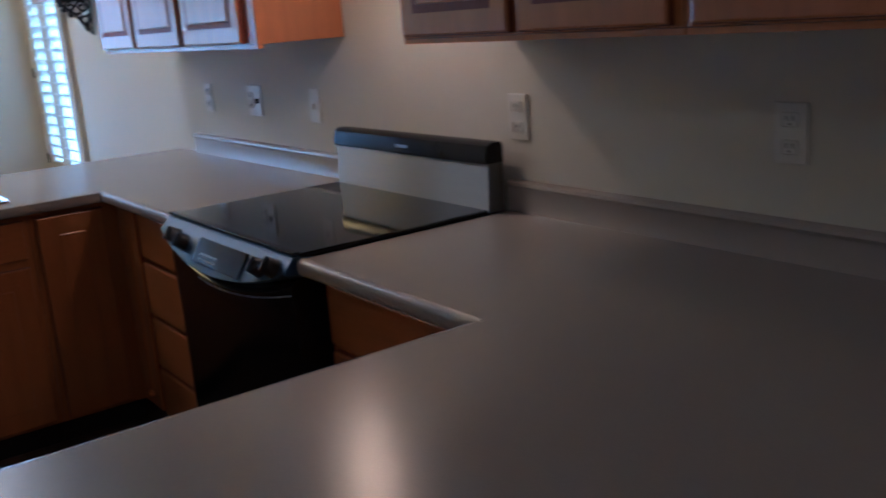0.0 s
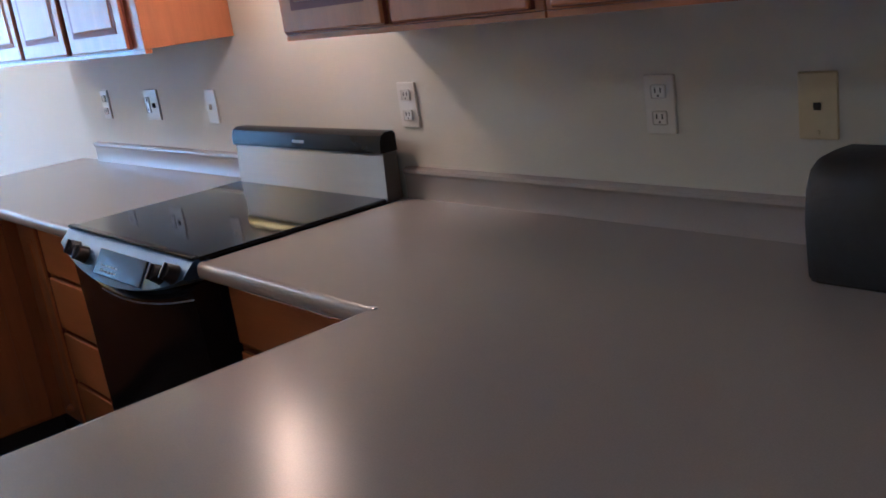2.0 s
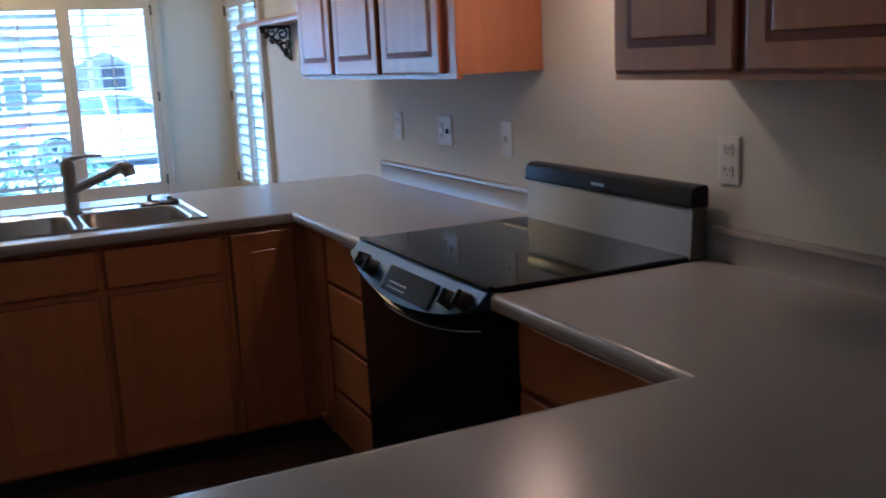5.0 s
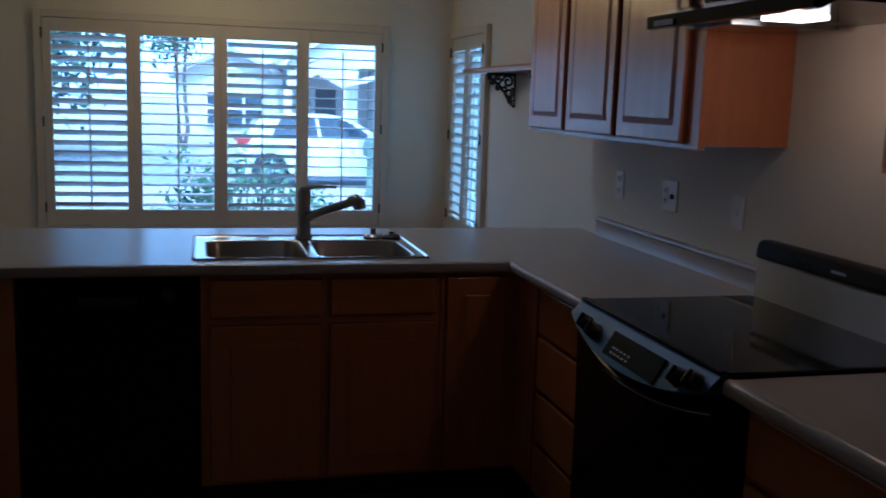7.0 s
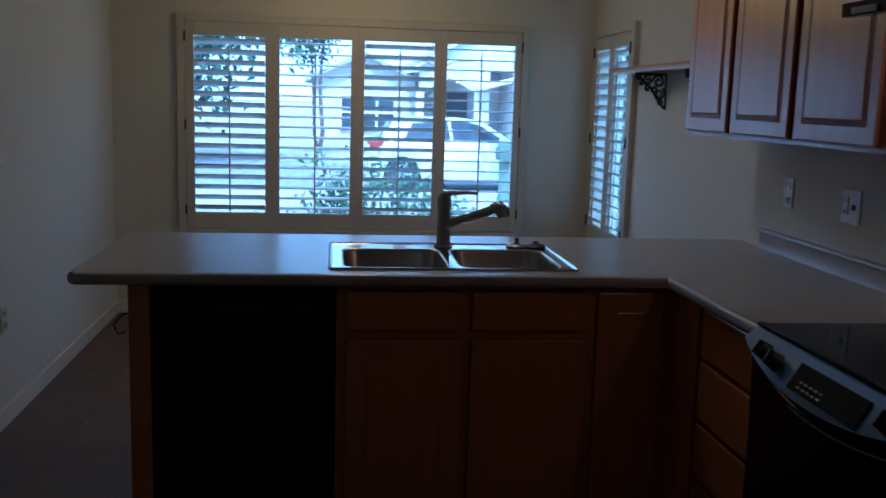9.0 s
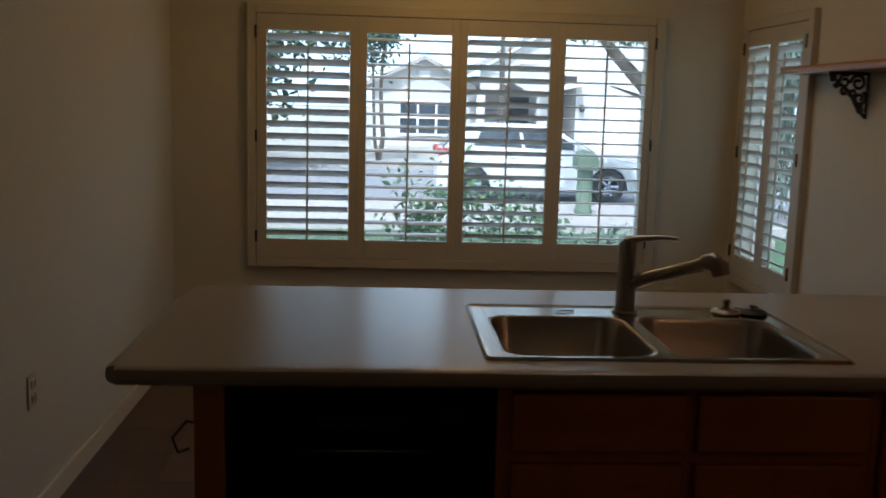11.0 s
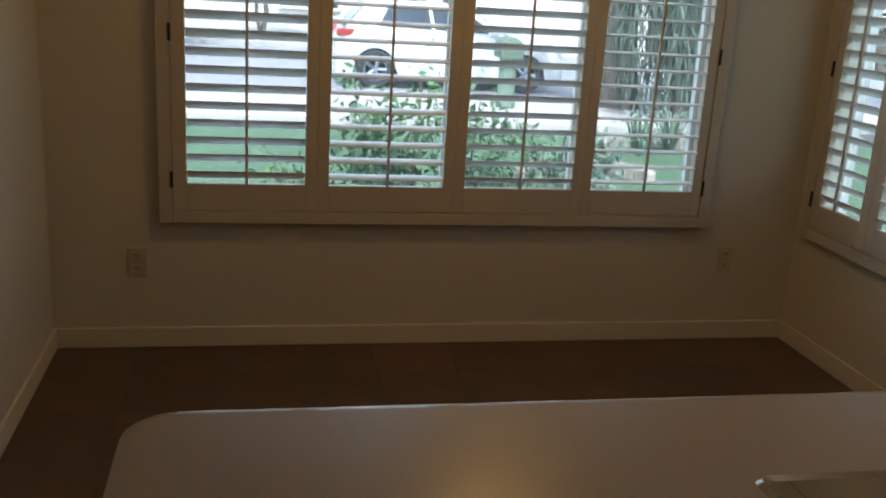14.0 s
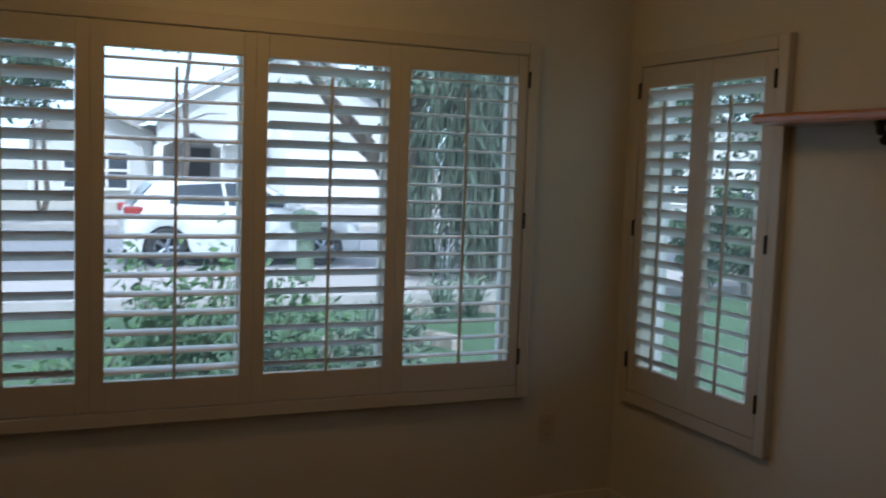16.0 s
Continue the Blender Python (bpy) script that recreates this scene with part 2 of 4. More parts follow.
struct("wall_north", wall_with_hole("y", YN, YN + T, XL, XR + T, WN), WALL, "cream painted wall with a wide shuttered window", "wall")
struct("wall_east", wall_with_hole("x", XR, XR + T, YS, YN, WE), WALL, "cream painted kitchen wall behind the cooker", "wall")
struct("wall_west", box(XL - T, YS, 0, XL, YN + T, H), WALL, "plain cream painted wall", "wall")
struct("wall_south", box(XL - T, YS - T, 0, XR + T, YS, H), WALL, "plain cream painted wall", "wall")
struct("ceiling", box(XL - T, YS - T, H, XR + T, YN + T, H + 0.12), CEIL, "white textured ceiling", "ceiling")
floor = struct("floor", box(XL, YS, -0.12, XR, YN, -0.003), GROUT, "brown mottled tile floor with dark joints", "floor")
BH, BT = 0.085, 0.013
struct("baseboard_north", box(XL + BT, YN - BT, 0, XR - BT, YN, BH, 0.004), WHITE, "white painted baseboard", "baseboard")
struct("baseboard_west", box(XL, YS, 0, XL + BT, YN, BH, 0.004), WHITE, "white painted baseboard", "baseboard")
struct("baseboard_east", box(XR - BT, 2.16, 0, XR, YN, BH, 0.004), WHITE, "white painted baseboard", "baseboard")


# ---- shuttered windows ----
def louver_mesh(w, tilt):
    """One elliptic slat, w long, outer edge tilted up by tilt degrees."""
    bm = bmesh.new()
    ring = []
    for k in range(10):
        a = 6.2832 * k / 10
        ring.append((0.031 * math.cos(a), 0.0052 * math.sin(a)))
    c, s = math.cos(radians(tilt)), math.sin(radians(tilt))
    prism([(p * c - q * s, p * s + q * c) for p, q in ring], "x", 0, w, bm)
    bmesh.ops.recalc_face_normals(bm, faces=bm.faces[:])
    me = bpy.data.meshes.new("louver")
    bm.to_mesh(me)
    bm.free()
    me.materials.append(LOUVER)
    me.polygons.foreach_set("use_smooth", [True] * len(me.polygons))
    me.set_sharp_from_angle(angle=radians(50))
    return me


def shutter_window(name, m, width, z0, z1, openings, tilts, o0, o1, count, label, mullions, proud=0.042):
    """Local x along the wall, y out of the room, z up; inner wall face at y = 0. openings: louvred fields (x0, x1)."""
    win = new(name)
    win.matrix_world = m
    tagged(win, label, "window", kind="structure")
    # outer L-frame standing proud of the wall
    f, fy0, fy1 = 0.050, -proud - 0.004, -0.001
    fr = bmesh.new()
    box(0, fy0, z0, f, fy1, z1, 0.004, fr)
    box(width - f, fy0, z0, width, fy1, z1, 0.004, fr)
    box(f, fy0, z1 - f, width - f, fy1, z1, 0.004, fr)
    box(f, fy0, z0, width - f, fy1, z0 + f, 0.004, fr)
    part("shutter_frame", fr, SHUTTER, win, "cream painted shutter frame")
    # sash with glass near the outer face
    sf = bmesh.new()
    g0, g1 = 0.085, 0.12
    box(0.03, g0, z0 + 0.03, 0.075, g1, z1 - 0.03, 0, sf)
    box(width - 0.075, g0, z0 + 0.03, width - 0.03, g1, z1 - 0.03, 0, sf)
    box(0.075, g0, z0 + 0.03, width - 0.075, g1, z0 + 0.075, 0, sf)
    box(0.075, g0, z1 - 0.075, width - 0.075, g1, z1 - 0.03, 0, sf)
    for mx, mw in mullions:
        box(mx - mw / 2, g0 + 0.004, z0 + 0.075, mx + mw / 2, g1 - 0.004, z1 - 0.075, 0, sf)
    part("window_frame", sf, TRIM, win, "white vinyl window frame")
    gl = part("pane", box(0.07, 0.100, z0 + 0.07, width - 0.07, 0.104, z1 - 0.07), GLASS, win)
    gl.visible_shadow = False
    edges = [f + 0.003] + [(a[1] + b[0]) / 2 for a, b in zip(openings, openings[1:])] + [width - f - 0.003]
    for i, (a, b) in enumerate(openings):
        l, r = edges[i] + 0.0002, edges[i + 1] - 0.0002
        lo, hi = z0 + f + 0.003, z1 - f - 0.003
        py0, py1 = -proud, -proud + 0.030
        st = bmesh.new()
        box(l, py0, lo, a, py1, hi, 0.003, st)
        box(b, py0, lo, r, py1, hi, 0.003, st)
        box(a, py0, lo, b, py1, o0, 0.003, st)
        box(a, py0, o1, b, py1, hi, 0.003, st)
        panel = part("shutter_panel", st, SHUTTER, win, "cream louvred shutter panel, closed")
        step = (o1 - o0) / count
        me = louver_mesh(b - a - 0.004, tilts[i])
        for k in range(count):
            lv = new("louver", me)
            lv.parent = panel
            lv.location = (a + 0.002, -proud + 0.015, o0 + (k + 0.5) * step)
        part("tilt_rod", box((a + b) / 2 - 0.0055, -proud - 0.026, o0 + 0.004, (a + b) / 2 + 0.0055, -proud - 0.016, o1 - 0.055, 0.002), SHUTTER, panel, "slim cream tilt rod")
    for hx in (edges[0] - 0.004, edges[-1] + 0.004):
        for hz in (o0 + 0.016, (o0 + o1) / 2, o1 - 0.010):
            part("hinge", tube([(hx, -proud - 0.007, hz - 0.032), (hx, -proud - 0.007, hz + 0.032)], 0.006, 8), IRON, win, "dark hinge")
    return win


shutter_window("window_1", pose(-2.755, YN, 0), 2.300, 0.53, 1.97,
               [(0.106, 0.558), (0.652, 1.114), (1.204, 1.663), (1.748, 2.204)], [-37, 11, -29, 0], 0.689, 1.832, 17,
               "wide window with four cream shutters with white slats, slats part open", [(0.60, 0.05), (1.16, 0.07), (1.71, 0.05)])
shutter_window("window_2", pose(XR, 4.802, 0, 0, 0, -90), 0.882, 0.51, 1.95,
               [(0.102, 0.386), (0.494, 0.773)], [-40, -28], 0.672, 1.812, 17,
               "narrow window with two cream louvred shutters, slats part open", [(0.63, 0.016), (0.25, 0.016)], 0.030)


# ---- cabinets: local x along the front, y out of the wall, z up ----
def cab_door(parent, x0, z0, x1, z1, y, name="door", slab=False, t=0.019, groove=OAK):
    """A door or drawer front: routed edge in a shade colour, frame and raised field."""
    d = part(name, box(x0, y, z0, x1, y + t, z1, 0.005), OAK if not slab else OAKH, parent)
    r, gw = 0.050, 0.018
    if slab:
        part("edge", box(x0 - 0.0015, y + 0.001, z0 - 0.0015, x1 + 0.0015, y + t * 0.55, z1 + 0.0015, 0.001), OAKSHADE, d, "routed edge, coloured dark for the shade in the gap")
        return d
    part("edge", box(x0 - 0.0015, y + 0.001, z0 - 0.0015, x1 + 0.0015, y + t * 0.55, z1 + 0.0015, 0.001), OAKSHADE, d, "routed edge, coloured dark for the shade in the gap")
    # flat strips round the field; the darker oak paints in groove shade
    e = bmesh.new()
    for a, b, c, f in ((x0 + r, z0 + r, x0 + r + gw, z1 - r), (x1 - r - gw, z0 + r, x1 - r, z1 - r),
                       (x0 + r + gw, z0 + r, x1 - r - gw, z0 + r + gw), (x0 + r + gw, z1 - r - gw, x1 - r - gw, z1 - r)):
        box(a, y + t - 0.001, b, c, y + t + 0.0012, f, 0, e)
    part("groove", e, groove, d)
    part("panel", box(x0 + r + gw, y + t - 0.006, z0 + r + gw, x1 - r - gw, y + t + 0.004, z1 - r - gw, 0.0035), OAK, d)
    return d


def base_cabinet(name, x, y, rz, w, label, fronts, depth=0.575, group="", top=0.868):
    """fronts: (kind, x0, z0, x1, z1)."""
    c = thing(name, x, y, 0, rz, label, "cabinet", group)
    bm = box(0, 0.01, 0.10, w, depth - 0.02, top, 0.002)
    box(0, depth - 0.0195, 0.10, w, depth, 0.868, 0.001, bm)
    part("body", bm, OAK, c)
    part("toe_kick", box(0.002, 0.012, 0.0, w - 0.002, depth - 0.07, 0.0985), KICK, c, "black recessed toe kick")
    for kind, x0, z0, x1, z1 in fronts:
        cab_door(c, x0, z0, x1, z1, depth + 0.001, "drawer_front" if kind == "drawer" else "door", kind == "drawer")
    return c


SY = 0.785                               # cooker from y = 0 to here
YF = 1.478                               # front edge of the sink counter
YC = -0.648                               # inner edge of the south counter
# north of the cooker: four drawers, and a narrow door in the corner
base_cabinet("drawer_cabinet", 0, SY + 0.005, 90, 0.505, "honey oak base cabinet with four drawers beside the cooker",
             [("drawer", 0.02, 0.695, 0.49, 0.848), ("drawer", 0.02, 0.495, 0.49, 0.677), ("drawer", 0.02, 0.305, 0.49, 0.477), ("drawer", 0.02, 0.115, 0.49, 0.287)])
nc = base_cabinet("corner_cabinet", 0, SY + 0.515, 90, 0.228, "honey oak corner cabinet with one narrow door",
                  [("door", 0.015, 0.115, 0.200, 0.848)])
part("latch", lathe([(0.0, 0.0), (0.016, 0.002), (0.018, 0.012), (0.010, 0.02), (0, 0.022)], 12, (0.10, 0.598, 0.155)), OAK, nc, "round wooden child latch")
# south of the cooker
base_cabinet("drawer_cabinet", 0, -0.635, 90, 0.63, "honey oak base cabinet with a wide drawer over doors",
             [("drawer", 0.03, 0.705, 0.605, 0.848), ("door", 0.03, 0.115, 0.31, 0.685), ("door", 0.325, 0.115, 0.605, 0.685)])
# sink counter, fronts looking south
base_cabinet("sink_cabinet", -0.885, 2.135, 180, 0.852, "honey oak sink cabinet with two false drawers over two doors",
             [("drawer", 0.02, 0.715, 0.405, 0.848), ("drawer", 0.435, 0.715, 0.82, 0.848), ("door", 0.02, 0.115, 0.405, 0.685), ("door", 0.435, 0.115, 0.82, 0.685)], 0.60, "", 0.70)
base_cabinet("corner_cabinet", -0.577, 2.135, 180, 0.306, "honey oak corner cabinet with one tall plain door",
             [("door", 0.058, 0.115, 0.285, 0.848)], 0.60)
ep = thing("end_panel", -2.364, 1.53, 0, 0, "honey oak end panel closing the sink counter", "cabinet panel")
part("board", box(-0.03, 0.0205, 0, 0.03, 0.60, 0.868, 0.002), OAK, ep)
part("front_stile", box(-0.034, 0, 0, 0.034, 0.0195, 0.868, 0.003), OAK, ep)
part("base_strip", box(-0.040, 0.021, 0, -0.0305, 0.60, 0.07, 0.002), OAK, ep)
bp_ = thing("back_panel", -1.2, 2.14, 0, 0, "honey oak panel behind the sink cabinets", "cabinet panel")
part("board", box(-1.13, 0.008, 0, 1.195, 0.026, 0.868, 0.002), OAK, bp_)
dw = thing("dishwasher", -1.741, 2.135, 0, 180, "black built-in dishwasher under the counter", "dishwasher")
part("body", box(0.003, 0.02, 0.10, 0.587, 0.575, 0.865), DARKPLASTIC, dw)
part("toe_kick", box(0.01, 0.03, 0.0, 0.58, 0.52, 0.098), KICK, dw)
part("door", box(0.006, 0.577, 0.105, 0.584, 0.607, 0.715, 0.006), BLACK, dw, "glossy black dishwasher door")
cp = part("control_panel", box(0.006, 0.577, 0.722, 0.584, 0.612, 0.862, 0.008), BLACK, dw, "black control panel")
part("handle", box(0.20, 0.6125, 0.765, 0.39, 0.622, 0.795, 0.004), DARKPLASTIC, cp)
part("dial", lathe([(0, 0), (0.026, 0), (0.024, 0.018), (0, 0.02)], 20), DARKPLASTIC, cp).matrix_basis = pose(0.10, 0.612, 0.80, -90)
# wire hook on the end panel
hk = thing("wire_hook", -2.3945, 1.59, 0.72, 0, "thin black wire hook fixed to the end panel", "hook")
part("wire", tube([(0, 0, 0.03), (-0.03, 0, 0.035), (-0.06, -0.01, 0.0), (-0.045, -0.02, -0.03), (-0.02, -0.02, -0.02)], 0.0035, 6), IRON, hk, smooth=True)

# south counter's cabinets, fronts looking north
base_cabinet("base_cabinet", -0.655, -1.255, 0, 0.01, "honey oak filler strip in the counter corner", [])
base_cabinet("base_cabinet", -1.505, -1.255, 0, 0.845, "honey oak base cabinet under the south counter",
             [("drawer", 0.02, 0.705, 0.41, 0.848), ("drawer", 0.435, 0.705, 0.825, 0.848), ("door", 0.02, 0.115, 0.41, 0.685), ("door", 0.435, 0.115, 0.825, 0.685)])


# ---- countertops ----
def counter_edge(bm, p, q, n, lip=False):
    """A rolled laminate front between p and q, looking along n."""
    p, q, n = Vector(p), Vector(q), Vector(n)
    prof = [(0.0, 0.910), (0.004, 0.9125 if lip else 0.9099), (0.012, 0.9115 if lip else 0.9085), (0.019, 0.906), (0.0215, 0.897), (0.0215, 0.884), (0.018, 0.876), (0.010, 0.871), (0.0, 0.870)]
    rows = [[bm.verts.new((e.x + n.x * d, e.y + n.y * d, z)) for d, z in prof] for e in (p, q)]
    for i in range(len(prof) - 1):
        bm.faces.new((rows[0][i], rows[0][i + 1], rows[1][i + 1], rows[1][i]))
    bm.faces.new(rows[0][::-1])
    bm.faces.new(rows[1])


def slab(outline, bm=None):
    return prism(outline, "z", 0.870, 0.910, bm)


def backsplash(parent, y0, y1):
    prof = [(0, 0.9102), (-0.022, 0.9102), (-0.020, 0.914), (-0.019, 0.97), (-0.022, 0.974), (-0.026, 0.980), (-0.024, 0.988), (-0.016, 0.992), (0, 0.992)]
    part("backsplash", prism([(x, z) for x, z in prof], "y", y0, y1), LAM, parent, "taupe laminate upstand with a rolled top", smooth=True)


EX = -0.6255                                   # slab edge in front of the stove wall
SX0, SX1, SY0, SY1 = -1.766, -0.918, 1.560, 2.128      # sink rim
HX0, HX1, HY0, HY1 = SX0 + 0.02, SX1 - 0.02, SY0 + 0.02, SY1 - 0.02
ctn = thing("countertop", -0.3, 1.8, 0.87, 0, "taupe laminate countertop with a rolled edge, L-shaped round the sink", "countertop")
ctn.matrix_world = pose(0, 0, 0)
bm = bmesh.new()
slab([(-0.001, SY + 0.002), (-0.001, YF + 0.012), (EX, YF + 0.012), (EX, SY + 0.002)], bm)
PW, PR, PB = -2.548, 0.06, 2.365
slab([(HX1, YF + 0.012), (-0.001, YF + 0.012), (-0.001, PB), (HX1, PB)], bm)
slab([(HX0, YF + 0.012), (HX1, YF + 0.012), (HX1, HY0), (HX0, HY0)], bm)
slab([(HX0, HY1), (HX1, HY1), (HX1, PB), (HX0, PB)], bm)
slab([(PW, YF + 0.012), (HX0, YF + 0.012), (HX0, PB)] + arc(PW + PR, PB - PR, PR, 90, 180), bm)
counter_edge(bm, (EX, SY + 0.002, 0), (EX, YF + 0.012, 0), (-1, 0, 0), True)
counter_edge(bm, (PW - 0.0, YF + 0.012, 0), (EX - 0.0, YF + 0.012, 0), (0, -1, 0))
counter_edge(bm, (PW, YF + 0.012, 0), (PW, PB - PR, 0), (-1, 0, 0))
counter_edge(bm, (PW + PR, PB, 0), (-0.001, PB, 0), (0, 1, 0))
ring = arc(PW + PR, PB - PR, PR, 180, 90, 8)
for (ax, ay), (bx, by) in zip(ring, ring[1:]):
    nx, ny = (ax + bx) / 2 - PW - PR, (ay + by) / 2 - PB + PR
    counter_edge(bm, (ax, ay, 0), (bx, by, 0), (nx / PR, ny / PR, 0))
part("top", bm, LAM, ctn, smooth=True)
backsplash(ctn, SY + 0.003, 2.15)

cts = thing("countertop", 0, 0, 0, 0, "taupe laminate countertop with a rolled edge, deep bar between rooms", "countertop")
bm = bmesh.new()
WX = -1.53
slab([(-0.001, YC - 0.012), (-0.001, -0.004), (EX, -0.004), (EX, YC - 0.012)], bm)
slab([(-0.001, -1.64), (-0.001, YC - 0.012), (WX, YC - 0.012), (WX, -1.64)], bm)
counter_edge(bm, (EX, YC - 0.012, 0), (EX, -0.004, 0), (-1, 0, 0), True)
counter_edge(bm, (WX, YC - 0.012, 0), (EX, YC - 0.012, 0), (0, 1, 0))
counter_edge(bm, (WX, -1.64, 0), (WX, YC - 0.012, 0), (-1, 0, 0))
counter_edge(bm, (WX, -1.64, 0), (-0.001, -1.64, 0), (0, -1, 0))
part("top", bm, LAM, cts, smooth=True)
backsplash(cts, -1.64, -0.004)


# ---- wall cabinets ----
def wall_cabinet(name, y0, y1, z0, z1, doors, label, depth=0.305):
    c = thing(name, 0, y0, z0, 90, label, "wall cabinet")
    w, h = y1 - y0, z1 - z0
    part("body", box(0, 0.002, 0.012, w, depth, h, 0.002), OAK, c)
    part("light_rail", box(0.001, depth - 0.022, 0, w - 0.001, depth - 0.001, 0.0115), OAK, c)
    for a, b in doors:
        cab_door(c, a - y0, 0.018, b - y0, h - 0.02, depth + 0.001, groove=OAKSHADE)
    return c


wall_cabinet("wall_cabinet", 0.79, 2.27, 1.362, 2.13, [(0.868, 1.330), (1.372, 1.815), (1.855, 2.252)], "honey oak wall cabinet with three raised-panel doors")
wall_cabinet("wall_cabinet", -0.83, -0.002, 1.36, 2.13, [(-0.81, -0.43), (-0.40, -0.025)], "honey oak wall cabinet with two raised-panel doors")
wall_cabinet("wall_cabinet", -1.66, -0.834, 1.36, 2.13, [(-1.64, -1.26), (-1.235, -0.86)], "honey oak wall cabinet with two raised-panel doors")
wall_cabinet("wall_cabinet", 0.002, 0.786, 1.80, 2.13, [(0.02, 0.385), (0.40, 0.768)], "short honey oak wall cabinet above the range hood")

# ---- range hood ----
hd = thing("range_hood", 0, 0.394, 1.700, 90, "black under-cabinet range hood with a lit lamp", "range hood")
bm = bmesh.new()
prism([(0.002, 0.098), (0.002, 0.02), (0.44, 0.02), (0.485, 0.0), (0.50, 0.003), (0.50, 0.036), (0.42, 0.062), (0.325, 0.085), (0.325, 0.098)], "x", -0.384, 0.384, bm)
part("shell", bm, BLACK, hd, smooth=True)
part("grille", box(0.10, 0.08, 0.004, 0.34, 0.40, 0.018), STEEL, hd, "metal grease filter")
lens = part("lamp_lens", box(-0.11, 0.26, 0.006, 0.0, 0.38, 0.0195, 0.003), GLOW, hd, "glowing lamp cover")
part("switch_strip", box(0.22, 0.502, 0.006, 0.33, 0.506, 0.022, 0.001), DARKPLASTIC, hd)

# ---- cooker ----
ck = thing("cooker", 0, SY / 2, 0, 90, "black slide-in electric cooker with a glass top and blue-grey controls", "cooker")
W2 = SY / 2 - 0.004
part("body", box(-W2 + 0.005, 0.03, 0.06, W2 - 0.005, 0.60, 0.895, 0.003), BLACK, ck)
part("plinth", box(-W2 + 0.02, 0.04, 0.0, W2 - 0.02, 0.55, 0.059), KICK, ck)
part("cooktop", box(-W2 - 0.001, 0.085, 0.9105, W2 + 0.001, 0.635, 0.922, 0.004), GLASSTOP, ck, "black ceramic glass cooktop")
part("front_lip", box(-W2, 0.632, 0.9195, W2, 0.652, 0.9265, 0.003), BLACK, ck, "thick black front edge of the cooktop")
bg = part("backguard", prism([(0.03, 0.912), (0.082, 0.912), (0.075, 1.040), (0.03, 1.040)], "x", -W2, W2), BRUSHED, ck, "brushed steel back panel")
grain = bg.data.uv_layers.new(name="brushing")
for lp in bg.data.loops:
    co = bg.data.vertices[lp.vertex_index].co
    grain.data[lp.index].uv = (co.z, co.x)
bm = bmesh.new()
prism([(0.028, 1.0405), (0.0275, 1.085), (0.034, 1.094), (0.062, 1.094), (0.076, 1.086), (0.082, 1.066), (0.083, 1.0405)], "x", -W2 - 0.002, W2 + 0.002, bm)
part("backguard_cap", bm, BLACK, ck, "rounded black back rail", smooth=True)
part("badge", box(-0.03, 0.0815, 1.058, 0.03, 0.0838, 1.066), SILVER, ck.children[-1], "small silver badge")
# bowed control panel
bm = bmesh.new()
N = 18
front = []
for i in range(N + 1):
    u = -1 + 2 * i / N
    x = u * W2
    bow = 0.034 * (1 - u * u)
    drop = 0.020 + 0.060 * (1 - u * u) ** 0.85
    front.append([(x, 0.637, 0.918), (x, 0.646, 0.917), (x, 0.654 + bow * 0.2, 0.911), (x, 0.682 + bow, 0.903 - drop), (x, 0.668 + bow, 0.896 - drop), (x, 0.600, 0.890 - drop), (x, 0.600, 0.905)])
vs = [[bm.verts.new(p) for p in r] for r in front]
for r, s in zip(vs, vs[1:]):
    for k in range(7):
        bm.faces.new((r[k], r[(k + 1) % 7], s[(k + 1) % 7], s[k]))
bm.faces.new(vs[0])
bm.faces.new(vs[-1][::-1])
cpn = part("control_panel", bm, BLUESTEEL, ck, "bowed blue-grey control panel", smooth=True)


def on_panel(u, v):
    """A pose on the sloping control face, u across from -1 to 1, v down from 0 to 1, with z out of the face."""
    bow, drop = 0.034 * (1 - u * u), 0.020 + 0.060 * (1 - u * u) ** 0.85
    a, b = Vector((u * W2, 0.654 + bow * 0.2, 0.911)), Vector((u * W2, 0.682 + bow, 0.903 - drop))
    m = Matrix.Translation(a.lerp(b, v))
    y = (a - b).normalized()
    z = y.cross(Vector((1, 0, 0))).normalized()
    return m @ Matrix(((-1, y.x, z.x, 0), (0, y.y, z.y, 0), (0, y.z, z.z, 0), (0, 0, 0, 1)))


for u in (-0.86, -0.70, 0.50, 0.68):
    k = part("knob", lathe([(0, 0), (0.024, 0), (0.022, 0.006), (0.0205, 0.024), (0.017, 0.028), (0, 0.029)], 20), DARKPLASTIC, cpn, "black control knob", smooth=True)
    k.matrix_basis = on_panel(u, 0.55)
    g = part("grip", box(-0.004, -0.019, 0.026, 0.004, 0.019, 0.036, 0.002), DARKPLASTIC, k)
dsp = part("display", box(-0.150, -0.034, -0.010, 0.140, 0.034, 0.0045, 0.002), BLACK, cpn, "dark display with small keys")
dsp.matrix_basis = on_panel(-0.13, 0.50)
for i in range(5):
    for j in range(2):
        part("key", box(-0.11 + 0.022 * i, -0.024 + 0.014 * j, 0.0047, -0.098 + 0.022 * i, -0.019 + 0.014 * j, 0.0054), NICKEL, dsp)
